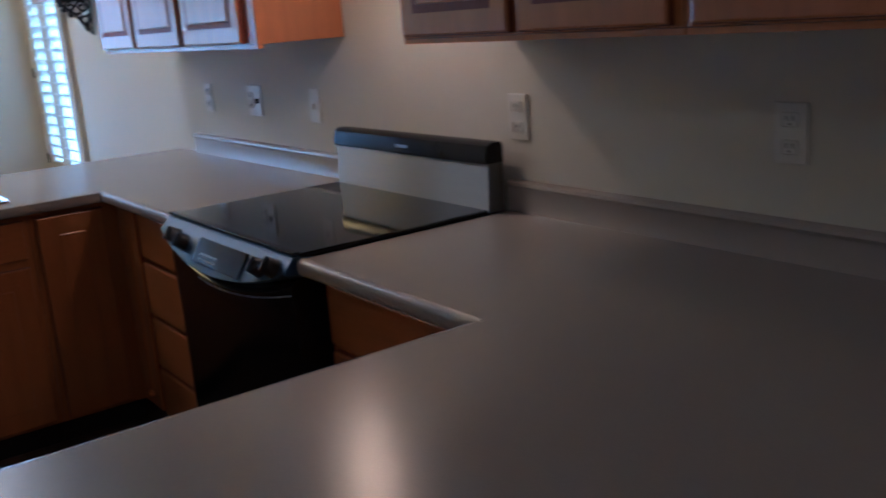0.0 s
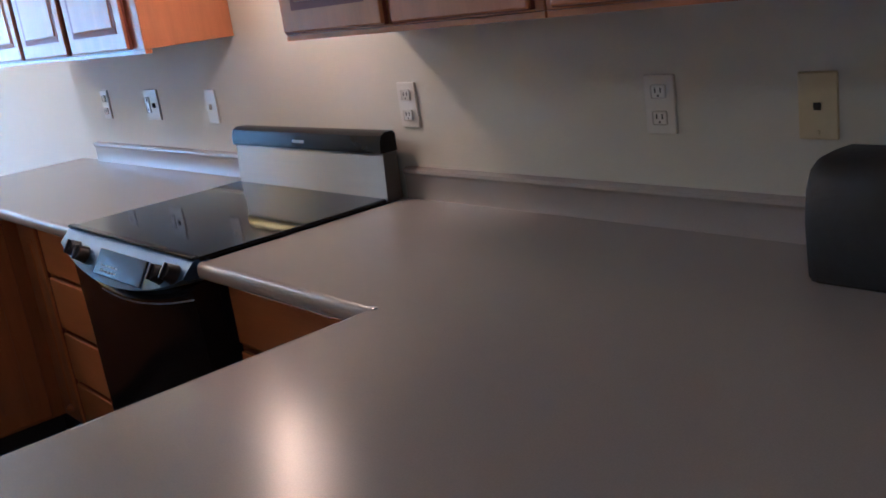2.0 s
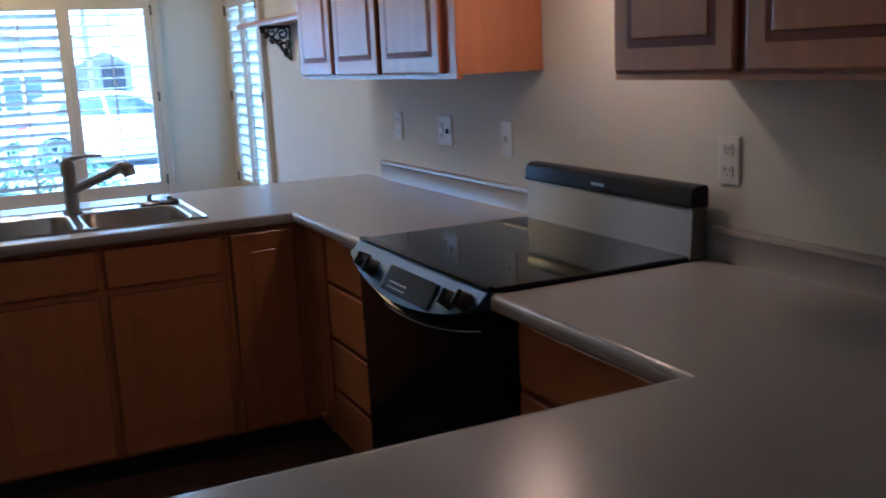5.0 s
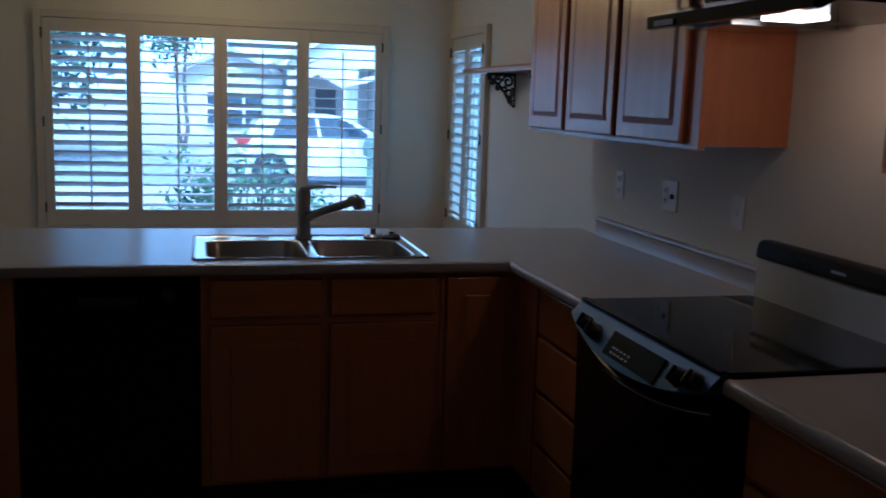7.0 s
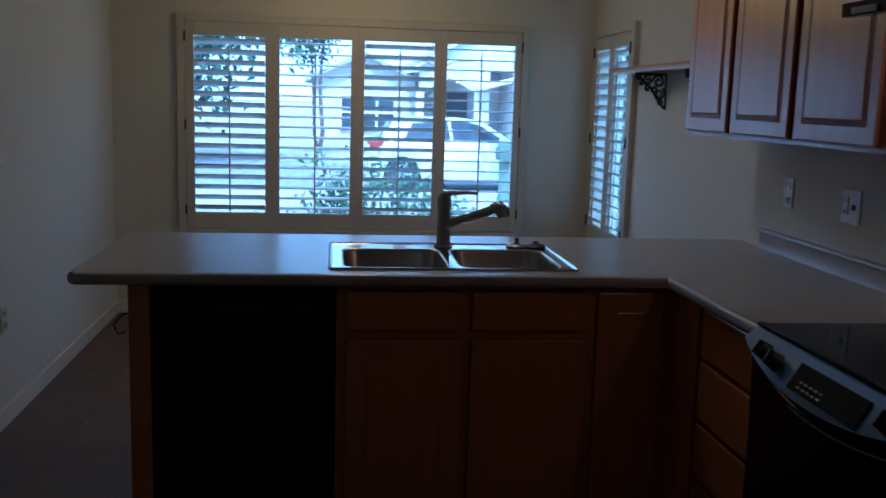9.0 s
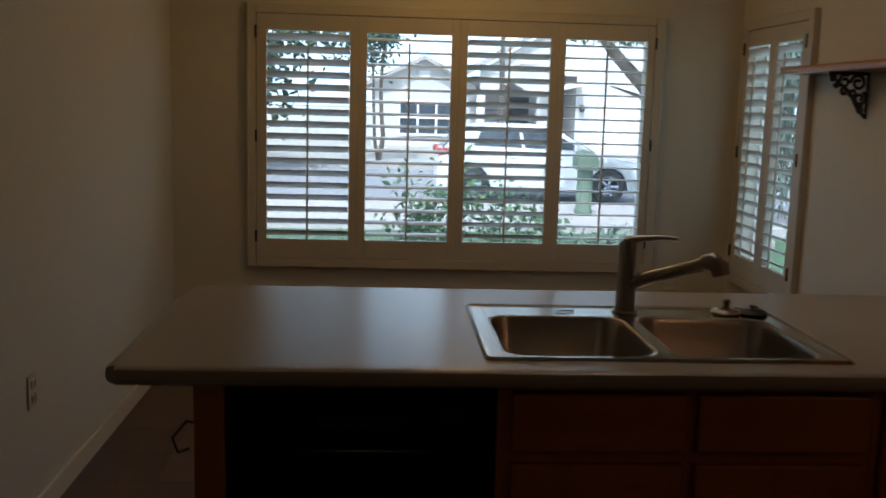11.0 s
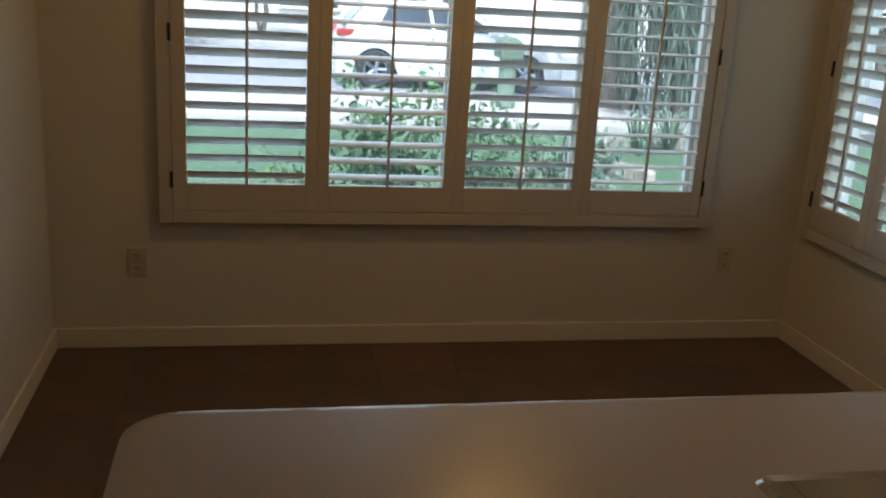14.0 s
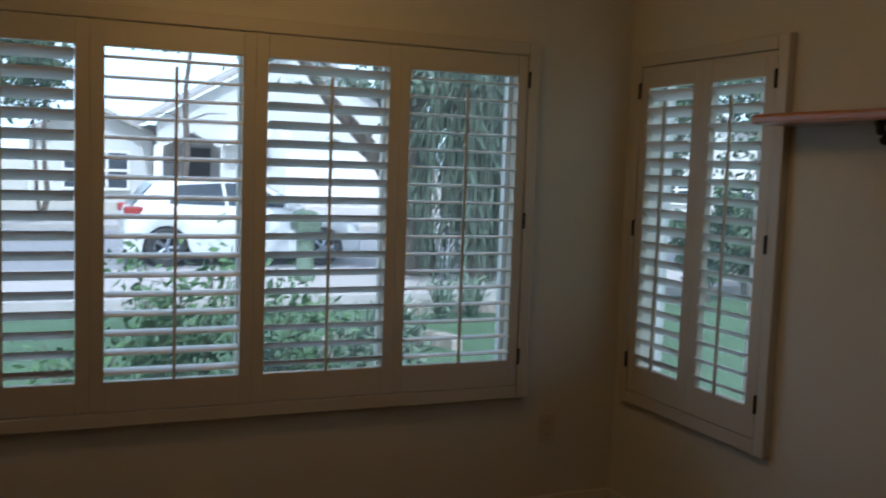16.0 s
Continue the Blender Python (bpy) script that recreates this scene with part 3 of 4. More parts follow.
# oven door with a bowed trim line
bm = bmesh.new()
vs = []
for i in range(N + 1):
    u = -1 + 2 * i / N
    bow, drop = 0.030 * (1 - u * u), 0.020 + 0.060 * (1 - u * u) ** 0.85
    x, top = u * (W2 - 0.006), 0.880 - drop
    vs.append([bm.verts.new((x, y, z)) for y, z in ((0.601, top), (0.650 + bow, top), (0.660 + bow, top - 0.010), (0.660 + bow, top - 0.030), (0.660 + bow, top - 0.055), (0.655 + bow * 0.5, 0.62), (0.654, 0.40), (0.654, 0.215), (0.601, 0.215))])
for r, q in zip(vs, vs[1:]):
    for k in range(9):
        bm.faces.new((r[k], r[(k + 1) % 9], q[(k + 1) % 9], q[k]))
bm.faces.new(vs[0])
bm.faces.new(vs[-1][::-1])
ov = part("oven_door", bm, BLACK, ck, "glossy black oven door with a bowed top", smooth=True)
trim = []
for i in range(N + 1):
    u = -1 + 2 * i / N
    trim.append((u * (W2 - 0.012), 0.6605 + 0.030 * (1 - u * u), 0.826 - 0.045 * (1 - u * u)))
part("trim_line", tube(trim[:13], 0.0018, 6), SILVER, ov, "thin bowed silver trim")
part("storage_drawer", box(-W2 + 0.006, 0.601, 0.065, W2 - 0.006, 0.652, 0.205, 0.008), BLACK, ck)

# ---- sink and faucet ----
sk = thing("sink", (SX0 + SX1) / 2, (SY0 + SY1) / 2, 0.91, 0, "double-bowl stainless steel sink set into the counter", "sink")


def rounded(x0, y0, x1, y1, r, n=4):
    return arc(x1 - r, y1 - r, r, 0, 90, n) + arc(x0 + r, y1 - r, r, 90, 180, n) + arc(x0 + r, y0 + r, r, 180, 270, n) + arc(x1 - r, y0 + r, r, 270, 360, n)


def bowl(x0, y0, x1, y1, depth):
    bm = bmesh.new()
    levels = [(0.0, 0.0035, 0.0), (0.007, 0.001, 0.0), (0.012, -0.012, 0.0), (0.020, -depth * 0.86, 0.0), (0.032, -depth * 0.96, 0.0), (0.055, -depth, 0.0)]
    loops = []
    for ins, z, _ in levels:
        loops.append([bm.verts.new((p, q, z)) for p, q in rounded(x0 + ins, y0 + ins, x1 - ins, y1 - ins, 0.055)])
    for a, b in zip(loops, loops[1:]):
        n = len(a)
        for i in range(n):
            bm.faces.new((a[i], a[(i + 1) % n], b[(i + 1) % n], b[i]))
    bm.faces.new(loops[-1])
    return bm


hw, hh = (SX1 - SX0) / 2, (SY1 - SY0) / 2
B1 = (-hw + 0.045, -hh + 0.035, -0.012, hh - 0.125)
B2 = (0.018, -hh + 0.035, hw - 0.045, hh - 0.125)
part("bowl", bowl(*B1, 0.185), BOWL, sk, smooth=True)
part("bowl", bowl(*B2, 0.185), BOWL, sk, smooth=True)
rim = bmesh.new()
# deck filled round the bowls by strips; raised outer lip
zt = 0.0032
for x0, y0, x1, y1 in ((-hw + 0.012, -hh + 0.012, B1[0] + 0.001, hh - 0.012), (B2[2] - 0.001, -hh + 0.012, hw - 0.012, hh - 0.012), (B1[2] - 0.001, -hh + 0.012, B2[0] + 0.001, hh - 0.012),
                       (B1[0], -hh + 0.012, B1[2], B1[1] + 0.001), (B2[0], -hh + 0.012, B2[2], B2[1] + 0.001), (B1[0], B1[3] - 0.001, B1[2], hh - 0.012), (B2[0], B2[3] - 0.001, B2[2], hh - 0.012)):
    box(x0, y0, 0.001, x1, y1, zt, 0, rim)
for b in (B1, B2):
    loop = rounded(*b, 0.055)
    for cx, cy, s in ((b[2], b[3], 0), (b[0], b[3], 1), (b[0], b[1], 2), (b[2], b[1], 3)):
        pts = loop[s * 5:s * 5 + 5]
        prism([(cx, cy)] + pts, "z", 0.001, zt, rim)
part("deck", rim, SINK, sk, "steel deck")
lip = bmesh.new()
outer, inner = rounded(-hw, -hh, hw, hh, 0.02), rounded(-hw + 0.016, -hh + 0.016, hw - 0.016, hh - 0.016, 0.012)
mid = rounded(-hw + 0.006, -hh + 0.006, hw - 0.006, hh - 0.006, 0.017)
rows = [[lip.verts.new((p, q, z)) for p, q in loop] for loop, z in ((outer, 0.0005), (mid, 0.0075), (inner, 0.0025))]
for a, b in zip(rows, rows[1:]):
    for i in range(len(a)):
        lip.faces.new((a[i], a[(i + 1) % len(a)], b[(i + 1) % len(b)], b[i]))
part("rim", lip, SINK, sk, "polished rolled rim", smooth=True)
for b in (B1, B2):
    part("drain", lathe([(0.045, 0.001), (0.042, 0.004), (0.03, 0.003), (0.012, -0.004), (0, -0.004)], 24, ((b[0] + b[2]) / 2, (b[1] + b[3]) / 2, -0.184)), STEEL, sk, "steel drain")

FX, FY = -1.330, 2.055
fc = thing("faucet", FX, FY, 0.9135, 0, "brushed nickel single-lever faucet with a pull-out spout", "faucet")
part("base_plate", lathe([(0, 0), (0.036, 0), (0.036, 0.004), (0.032, 0.008), (0, 0.008)], 24), NICKEL, fc, smooth=True)
part("column", lathe([(0.030, 0.0081), (0.027, 0.02), (0.025, 0.13), (0.027, 0.165), (0.026, 0.19), (0.016, 0.203), (0, 0.206)], 24), NICKEL, fc, smooth=True)
part("lever", tube([(-0.012, 0.0, 0.198), (0.03, -0.006, 0.207), (0.085, -0.02, 0.212), (0.125, -0.03, 0.210)], [0.012, 0.010, 0.008, 0.006], 10), NICKEL, fc, smooth=True)
part("spout", tube([(0.0, 0, 0.075), (0.05, -0.04, 0.105), (0.13, -0.11, 0.145), (0.168, -0.142, 0.163)], [0.019, 0.018, 0.017, 0.018], 14), NICKEL, fc, smooth=True)
part("spray_head", tube([(0.164, -0.139, 0.166), (0.182, -0.154, 0.172), (0.196, -0.166, 0.160), (0.201, -0.170, 0.138)], [0.021, 0.026, 0.027, 0.023], 16), NICKEL, fc, "round pull-out spray head", smooth=True)
for i, (sx, sy) in enumerate(((-1.045, 2.06), (-0.970, 2.055))):
    s = thing("drain_stopper", sx, sy, 0.9135, 30 * i, "dark metal drain stopper lying on the sink deck", "drain stopper", "stoppers on the sink")
    part("disc", lathe([(0, 0), (0.038, 0), (0.040, 0.005), (0.034, 0.012), (0.016, 0.016), (0, 0.017)], 22), DARKPLASTIC if i else NICKEL, s, smooth=True)
    part("stem", lathe([(0.012, 0.0162), (0.009, 0.028 if not i else 0.02), (0.013, 0.038 if not i else 0.026), (0, 0.044 if not i else 0.03)], 14), NICKEL, s, smooth=True)
cl = thing("sink_clip", -1.50, 2.05, 0.9135, 20, "small metal clip lying on the sink deck", "clip")
part("wire", tube([(-0.02, 0.008, 0.003), (0.0, 0.0, 0.004), (0.03, -0.004, 0.003)], 0.0028, 6), NICKEL, cl)


# ---- small things on walls and counter ----
def outlet(x, y, z, rz, kind, label, mat=PLATE, w=0.072, h=0.117):
    """A wall plate; local y points out of the wall."""
    o = thing("outlet" if kind in ("duplex", "gfci") else "light_switch" if kind == "switch" else "phone_jack", x, y, z, rz, label, "wall plate")
    n = 2 if kind == "double" else 1
    ww = w * 0.5 if n == 1 else 0.058
    part("plate", box(-ww, 0.0005, -h / 2, ww, 0.007, h / 2, 0.003), mat, o)
    if kind in ("duplex",):
        for s in (-1, 1):
            r = part("socket", box(-0.017, 0.0072, s * 0.026 - 0.014, 0.017, 0.010, s * 0.026 + 0.014, 0.004), mat, o)
            for dx in (-0.0065, 0.0065):
                part("slot", box(dx - 0.0014, 0.0102, s * 0.026 - 0.002, dx + 0.0014, 0.0108, s * 0.026 + 0.008), SLOT, r)
            part("slot", box(-0.002, 0.0102, s * 0.026 - 0.010, 0.002, 0.0108, s * 0.026 - 0.006), SLOT, r)
    elif kind == "switch":
        part("toggle", box(-0.005, 0.0072, -0.010, 0.005, 0.018, 0.008, 0.002), mat, o)
    elif kind == "double":
        part("toggle", box(-0.034, 0.0072, -0.010, -0.024, 0.018, 0.008, 0.002), SLOT, o)
        r = part("socket", box(0.012, 0.0072, -0.03, 0.046, 0.010, 0.03, 0.004), mat, o)
        for s in (-1, 1):
            part("slot", box(0.025, 0.0102, s * 0.018 - 0.005, 0.033, 0.0108, s * 0.018 + 0.005), SLOT, r)
    else:
        part("jack", box(-0.007, 0.0072, -0.007, 0.007, 0.0085, 0.006, 0.001), SLOT, o)
        part("screw", lathe([(0, 0), (0.004, 0), (0.003, 0.002), (0, 0.002)], 10), mat, o).matrix_basis = pose(0, 0.007, -0.045, -90)
    return o


outlet(0, -1.154, 1.155, 90, "jack", "almond telephone jack plate on the kitchen wall", ALMOND)
outlet(0, -0.829, 1.157, 90, "duplex", "white duplex outlet on the kitchen wall")
outlet(0, -0.042, 1.155, 90, "duplex", "white duplex outlet beside the cooker")
outlet(0, 1.03, 1.148, 90, "switch", "white switch plate under the wall cabinet")
outlet(0, 1.507, 1.153, 90, "double", "white double plate with switch and outlet")
outlet(0, 1.957, 1.153, 90, "duplex", "white duplex outlet under the wall cabinet")
outlet(XL, 2.70, 0.47, -90, "duplex", "tan duplex outlet low on the wall", TANPLATE)
outlet(-2.845, YN, 0.36, 180, "duplex", "tan duplex outlet low on the wall", TANPLATE)
outlet(-0.328, YN, 0.378, 180, "duplex", "tan duplex outlet low on the wall", TANPLATE)

# shelf with iron brackets
sh = thing("wall_shelf", 0, 3.10, 1.640, 90, "honey oak wall shelf on two black scrolled iron brackets", "shelf")
part("board", box(-0.825, 0.002, 0, 0.82, 0.178, 0.034, 0.011), OAKH, sh)


def scroll(cx, cz, r0, turns, flip=1, start=0):
    return [(0, cx + flip * r0 * (1 - 0.75 * i / 22) * math.cos(start + turns * 6.2832 * i / 22), cz + r0 * (1 - 0.75 * i / 22) * math.sin(start + turns * 6.2832 * i / 22)) for i in range(23)]


br = bmesh.new()
tube([(0, 0.006, -0.002), (0, 0.006, -0.17)], 0.006, 6, br)
tube([(0, 0.004, -0.006), (0, 0.165, -0.006)], 0.006, 6, br)
tube([(0, 0.01, -0.165), (0, 0.05, -0.12), (0, 0.08, -0.07), (0, 0.12, -0.04), (0, 0.16, -0.012)], 0.006, 6, br)
for cx, cz, r, tn, fl, st_ in ((0.045, -0.04, 0.032, 1.4, 1, 0), (0.10, -0.035, 0.026, 1.3, -1, 1), (0.035, -0.095, 0.026, 1.4, 1, 2), (0.15, -0.022, 0.015, 1.2, 1, 0.5), (0.065, -0.075, 0.018, 1.2, -1, 2.5), (0.10, -0.068, 0.014, 1.3, 1, 4.0), (0.028, -0.135, 0.017, 1.3, -1, 1.0), (0.13, -0.045, 0.012, 1.2, -1, 3.0)):
    tube(scroll(cx, cz, r, tn, fl, st_), 0.006, 6, br)
b0 = part("bracket", br, IRON, sh, "black scrolled iron bracket", smooth=True)
b0.location = (0.31, 0.002, 0)
b0.scale = (1.0, 1.06, 1.12)
b1 = new("bracket", b0.data)
b1.parent = sh
b1.location = (-0.40, 0.002, 0)
b1.scale = b0.scale
b1["label"] = "black scrolled iron bracket"

# covered toaster on the south counter
ts = thing("toaster", -0.122, -1.400, 0.9105, 0, "black rounded toaster standing on the counter by the wall", "toaster")
bm = bmesh.new()
rings = []
prof = [(0.0, -0.075), (0.012, -0.085), (0.10, -0.092), (0.155, -0.085), (0.185, -0.068), (0.198, -0.040), (0.20, 0.0)]
outline = [(y, z) for z, y in prof] + [(-y, z) for z, y in prof[::-1][1:]]
for xx, k in ((-0.165, 0.93), (-0.150, 1.0), (0.150, 1.0), (0.165, 0.93)):
    rings.append([bm.verts.new((y * k, -xx, z if z < 0.1 else 0.1 + (z - 0.1) * k)) for y, z in outline])
for a, b in zip(rings, rings[1:]):
    for i in range(len(a)):
        bm.faces.new((a[i], a[(i + 1) % len(a)], b[(i + 1) % len(b)], b[i]))
bm.faces.new(rings[0])
bm.faces.new(rings[-1][::-1])
part("shell", bm, CLOTH, ts, smooth=True)
part("base", box(-0.078, -0.155, 0, 0.078, 0.155, 0.012, 0.003), DARKPLASTIC, ts)

# ceiling lamps
for lx, ly, watts, tone in LAMPS:
    cl = thing("ceiling_light", lx, ly, H, 0, "round ceiling light, lit, with a frosted bowl", "ceiling light", "ceiling lights")
    part("rim", lathe([(0.17, 0), (0.175, -0.02), (0.16, -0.03), (0.155, -0.02)], 32), NICKEL, cl, smooth=True)
    part("bowl", lathe([(0.15, -0.012), (0.12, -0.04), (0.06, -0.052), (0, -0.055)], 28), GLOW, cl, "frosted glass bowl", smooth=True)


# ---- outdoors ----
def ground_z(y):
    return -0.18 - 0.22 * min(max((y - 6.0) / 9.0, 0.0), 1.0)


def sheet(x0, x1, ys, lift, mat, name, label, category, thick=0.0):
    bm = bmesh.new()
    rows = [[bm.verts.new((x, y, ground_z(y) + lift)) for x in (x0, x1)] for y in ys]
    for a, b in zip(rows, rows[1:]):
        bm.faces.new((a[0], a[1], b[1], b[0]))
    if thick:
        low = [[bm.verts.new((v.co.x, v.co.y, v.co.z - thick)) for v in r] for r in rows]
        for a, b, c, d in zip(rows, rows[1:], low, low[1:]):
            bm.faces.new((a[0], b[0], d[0], c[0]))
            bm.faces.new((a[1], c[1], d[1], b[1]))
        bm.faces.new((rows[0][0], low[0][0], low[0][1], rows[0][1]))
        bm.faces.new((rows[-1][0], rows[-1][1], low[-1][1], low[-1][0]))
    return struct(name, bm, mat, label, category)


ring_ = bmesh.new()
rows = [[ring_.verts.new((r * math.cos(6.2832 * k / 48), 20 + r * math.sin(6.2832 * k / 48), z)) for k in range(48)] for r, z in ((230, -8), (228, 40), (215, 100), (190, 150))]
for a, b in zip(rows, rows[1:]):
    for k in range(48):
        ring_.faces.new((a[k], a[(k + 1) % 48], b[(k + 1) % 48], b[k]))
HAZE = bpy.data.materials.new("hazy_sky")
HAZE.use_nodes = True
hz = HAZE.node_tree.nodes["Principled BSDF"]
hz.inputs["Base Color"].default_value = (0, 0, 0, 1)
hz.inputs["Roughness"].default_value = 1.0
hz.inputs["Emission Color"].default_value = (0.84, 0.93, 1.0, 1)
hz.inputs["Emission Strength"].default_value = 2.5
struct("backdrop", ring_, HAZE, "bright white hazy sky all round the horizon", "sky")
sheet(-400, 400, [-300, 0, 6, 9, 12, 15, 20, 60, 600], 0.0, GRASS, "ground", "green lawn falling gently to the street", "lawn")
sheet(-80, 80, [16.6, 18, 22, 25.5], 0.02, ROADM, "road", "pale grey asphalt street", "road")
sheet(-80, 80, [12.9, 13.6, 15.0, 16.4], 0.12, PAVE, "pavement", "pale concrete pavement with a kerb to the street", "pavement", 0.2)
sheet(-80, 80, [25.7, 27.4], 0.12, PAVE, "pavement_far", "pale concrete pavement across the street", "pavement", 0.2)
sheet(-80, 80, [27.4, 33, 60, 220], 0.015, GRAVEL, "yard_far", "pale gravel yards across the street", "gravel yard")
sheet(5.5, 13.0, [27.4, 38], 0.03, PAVE, "driveway", "pale concrete driveway", "driveway")
sheet(-17, -9.5, [27.4, 40], 0.03, PAVE, "driveway_2", "pale concrete driveway", "driveway")


def house_window(h, x0, z0, x1, z1, y, nx, nz):
    w = part("window", box(x0, y - 0.10, z0, x1, y - 0.02, z1), DARKGLASS, h, "dark glass window with white bars")
    fr = bmesh.new()
    t = 0.09
    for i in range(nx + 1):
        x = x0 + (x1 - x0) * i / nx
        box(x - t / 2, y - 0.16, z0 - t / 2, x + t / 2, y - 0.105, z1 + t / 2, 0, fr)
    for j in range(nz + 1):
        z = z0 + (z1 - z0) * j / nz
        box(x0 - t / 2, y - 0.155, z - t / 2, x1 + t / 2, y - 0.108, z + t / 2, 0, fr)
    part("frame", fr, TRIM, w, "white window frame")
    return w


def gable(bm, x0, x1, zb, zp, y0, y1, over=0.35, t=0.16):
    """A roof with its ridge along y."""
    xm = (x0 + x1) / 2
    prism([(x0 - over, zb - over * (zp - zb) / (xm - x0)), (xm, zp), (x1 + over, zb - over * (zp - zb) / (xm - x0)), (x1 + over, zb + t - over * (zp - zb) / (xm - x0)), (xm, zp + t), (x0 - over, zb + t - over * (zp - zb) / (xm - x0))], "y", y0, y1, bm)


G = ground_z(40) + 0.3
hs = thing("house", 3.5, 40, G, 0, "pale stucco single-storey house with gables and an arched porch", "house")
hs.matrix_world = pose(-0.1, 39.3, -0.3)


def body_gable(x0, x1, zb, zp, y0, y1):
    return prism([(x0, G), (x1, G), (x1, zb), ((x0 + x1) / 2, zp), (x0, zb)], "y", y0, y1)


part("wall", body_gable(-2.5, 1.8, 2.45, 3.45, 0, 8), STUCCO, hs)
part("wall", box(1.82, 1.6, G, 5.7, 8, 2.9), STUCCO, hs)
part("wall", box(5.72, -1.5, G, 12.2, 8, 3.05), STUCCO, hs)
rf = bmesh.new()
gable(rf, -2.5, 1.8, 2.45, 3.45, -0.5, 8.2)
part("roof", rf, ROOF, hs)
rf = bmesh.new()
gable(rf, 1.7, 12.2, 3.08, 6.2, -1.9, 8.2)
part("roof", rf, ROOF, hs)
part("front_gable", prism([(1.9, 2.92), (12.0, 2.92), (12.0, 3.10), (6.95, 6.05), (1.9, 3.10)], "y", -1.52, -1.2), STUCCO, hs)
house_window(hs, -1.35, 0.40, 0.95, 1.80, 0.0, 3, 2)
part("gable_vent", box(-0.55, -0.06, 2.70, -0.10, -0.01, 3.02), TRIM, hs, "white gable vent")


def porch_front(x0, x1, z1, y0, y1, a, b, spring, apex):
    """A wall with one opening from a to b under a pointed head."""
    bm = bmesh.new()
    xm = (a + b) / 2
    box(x0, y0, G, a, y1, z1, 0, bm)
    box(b, y0, G, x1, y1, z1, 0, bm)
    prism([(a, z1), (a, spring), (xm, apex), (xm, z1)], "y", y0, y1, bm)
    prism([(xm, z1), (xm, apex), (b, spring), (b, z1)], "y", y0, y1, bm)
    return bm


part("porch", porch_front(1.84, 4.75, 3.05, -1.5, -1.2, 2.05, 4.15, 2.05, 2.62), STUCCO, hs, "stucco porch with a pointed opening")
part("porch_pier", box(1.70, -1.62, G, 2.02, -1.52, 2.1, 0.02), TRIM, hs, "pale porch pier")
part("porch_floor", box(1.84, -1.2, G, 5.68, 1.58, G + 0.12), PAVE, hs)
part("door", box(3.35, 1.48, G + 0.12, 4.25, 1.58, 2.05), DOORDARK, hs, "dark front door")
gt = part("gate", box(2.08, -1.10, G + 0.15, 2.85, -1.07, G + 0.22), DOORDARK, hs, "dark barred porch gate")
part("rail", box(2.08, -1.10, 1.45, 2.85, -1.07, 1.52), DOORDARK, gt)
for i in range(9):
    part("bar", box(2.09 + 0.092 * i, -1.098, G + 0.2, 2.125 + 0.092 * i, -1.072, 1.46), DOORDARK, gt)
part("side_eave", prism([(4.2, 2.15), (5.9, 2.55), (5.9, 2.75), (4.2, 2.33)], "y", -2.2, -1.53), TRIM, hs, "pale sloping eave board")
part("eave_lamp", lathe([(0, 0), (0.10, 0.02), (0.12, 0.22), (0.05, 0.30), (0, 0.30)], 10, (5.95, -1.62, 1.5)), DOORDARK, hs)
gd = part("garage_door", box(6.6, -1.62, G + 0.02, 11.5, -1.52, 2.0), TRIM, hs, "white panelled garage door")
for i in range(4):
    for j in range(4):
        part("panel", box(6.7 + 1.2 * j, -1.66, G + 0.10 + 0.52 * i, 7.8 + 1.2 * j, -1.622, G + 0.54 + 0.52 * i, 0.015), TRIM, gd)

hs2 = thing("house", -14, 41, -0.3, 0, "pale stucco neighbouring house behind trees", "house")
part("wall", prism([(-5, G), (4.5, G), (4.5, 2.1), (-0.2, 4.0), (-5, 2.1)], "y", 0, 8), STUCCO, hs2)
rf = bmesh.new()
gable(rf, -5, 4.5, 2.1, 4.0, -0.5, 8.2)
part("roof", rf, ROOF, hs2)
part("garage_door", box(-2.8, -0.12, G + 0.02, 1.8, -0.02, 1.6), TRIM, hs2)
house_window(hs2, 2.4, 0.3, 3.8, 1.5, 0.0, 2, 2)
hs3 = thing("house", 27, 38, -0.3, 0, "stucco house farther along the street", "house")
part("wall", prism([(-6, G), (6, G), (6, 2.4), (0, 4.4), (-6, 2.4)], "y", 0, 9), STUCCO, hs3)
rf = bmesh.new()
gable(rf, -6, 6, 2.4, 4.4, -0.5, 9.2)
part("roof", rf, ROOF, hs3)
house_window(hs3, -3, 0.3, -1, 1.6, 0.0, 2, 2)
house_window(hs3, 1.5, 0.3, 3.5, 1.6, 0.0, 2, 2)

# ---- parked car, along x, front to the east ----
CG = ground_z(18.35) + 0.02
car = thing("car", 0.96, 18.35, CG, 0, "white four-door hatchback parked at the kerb", "car")


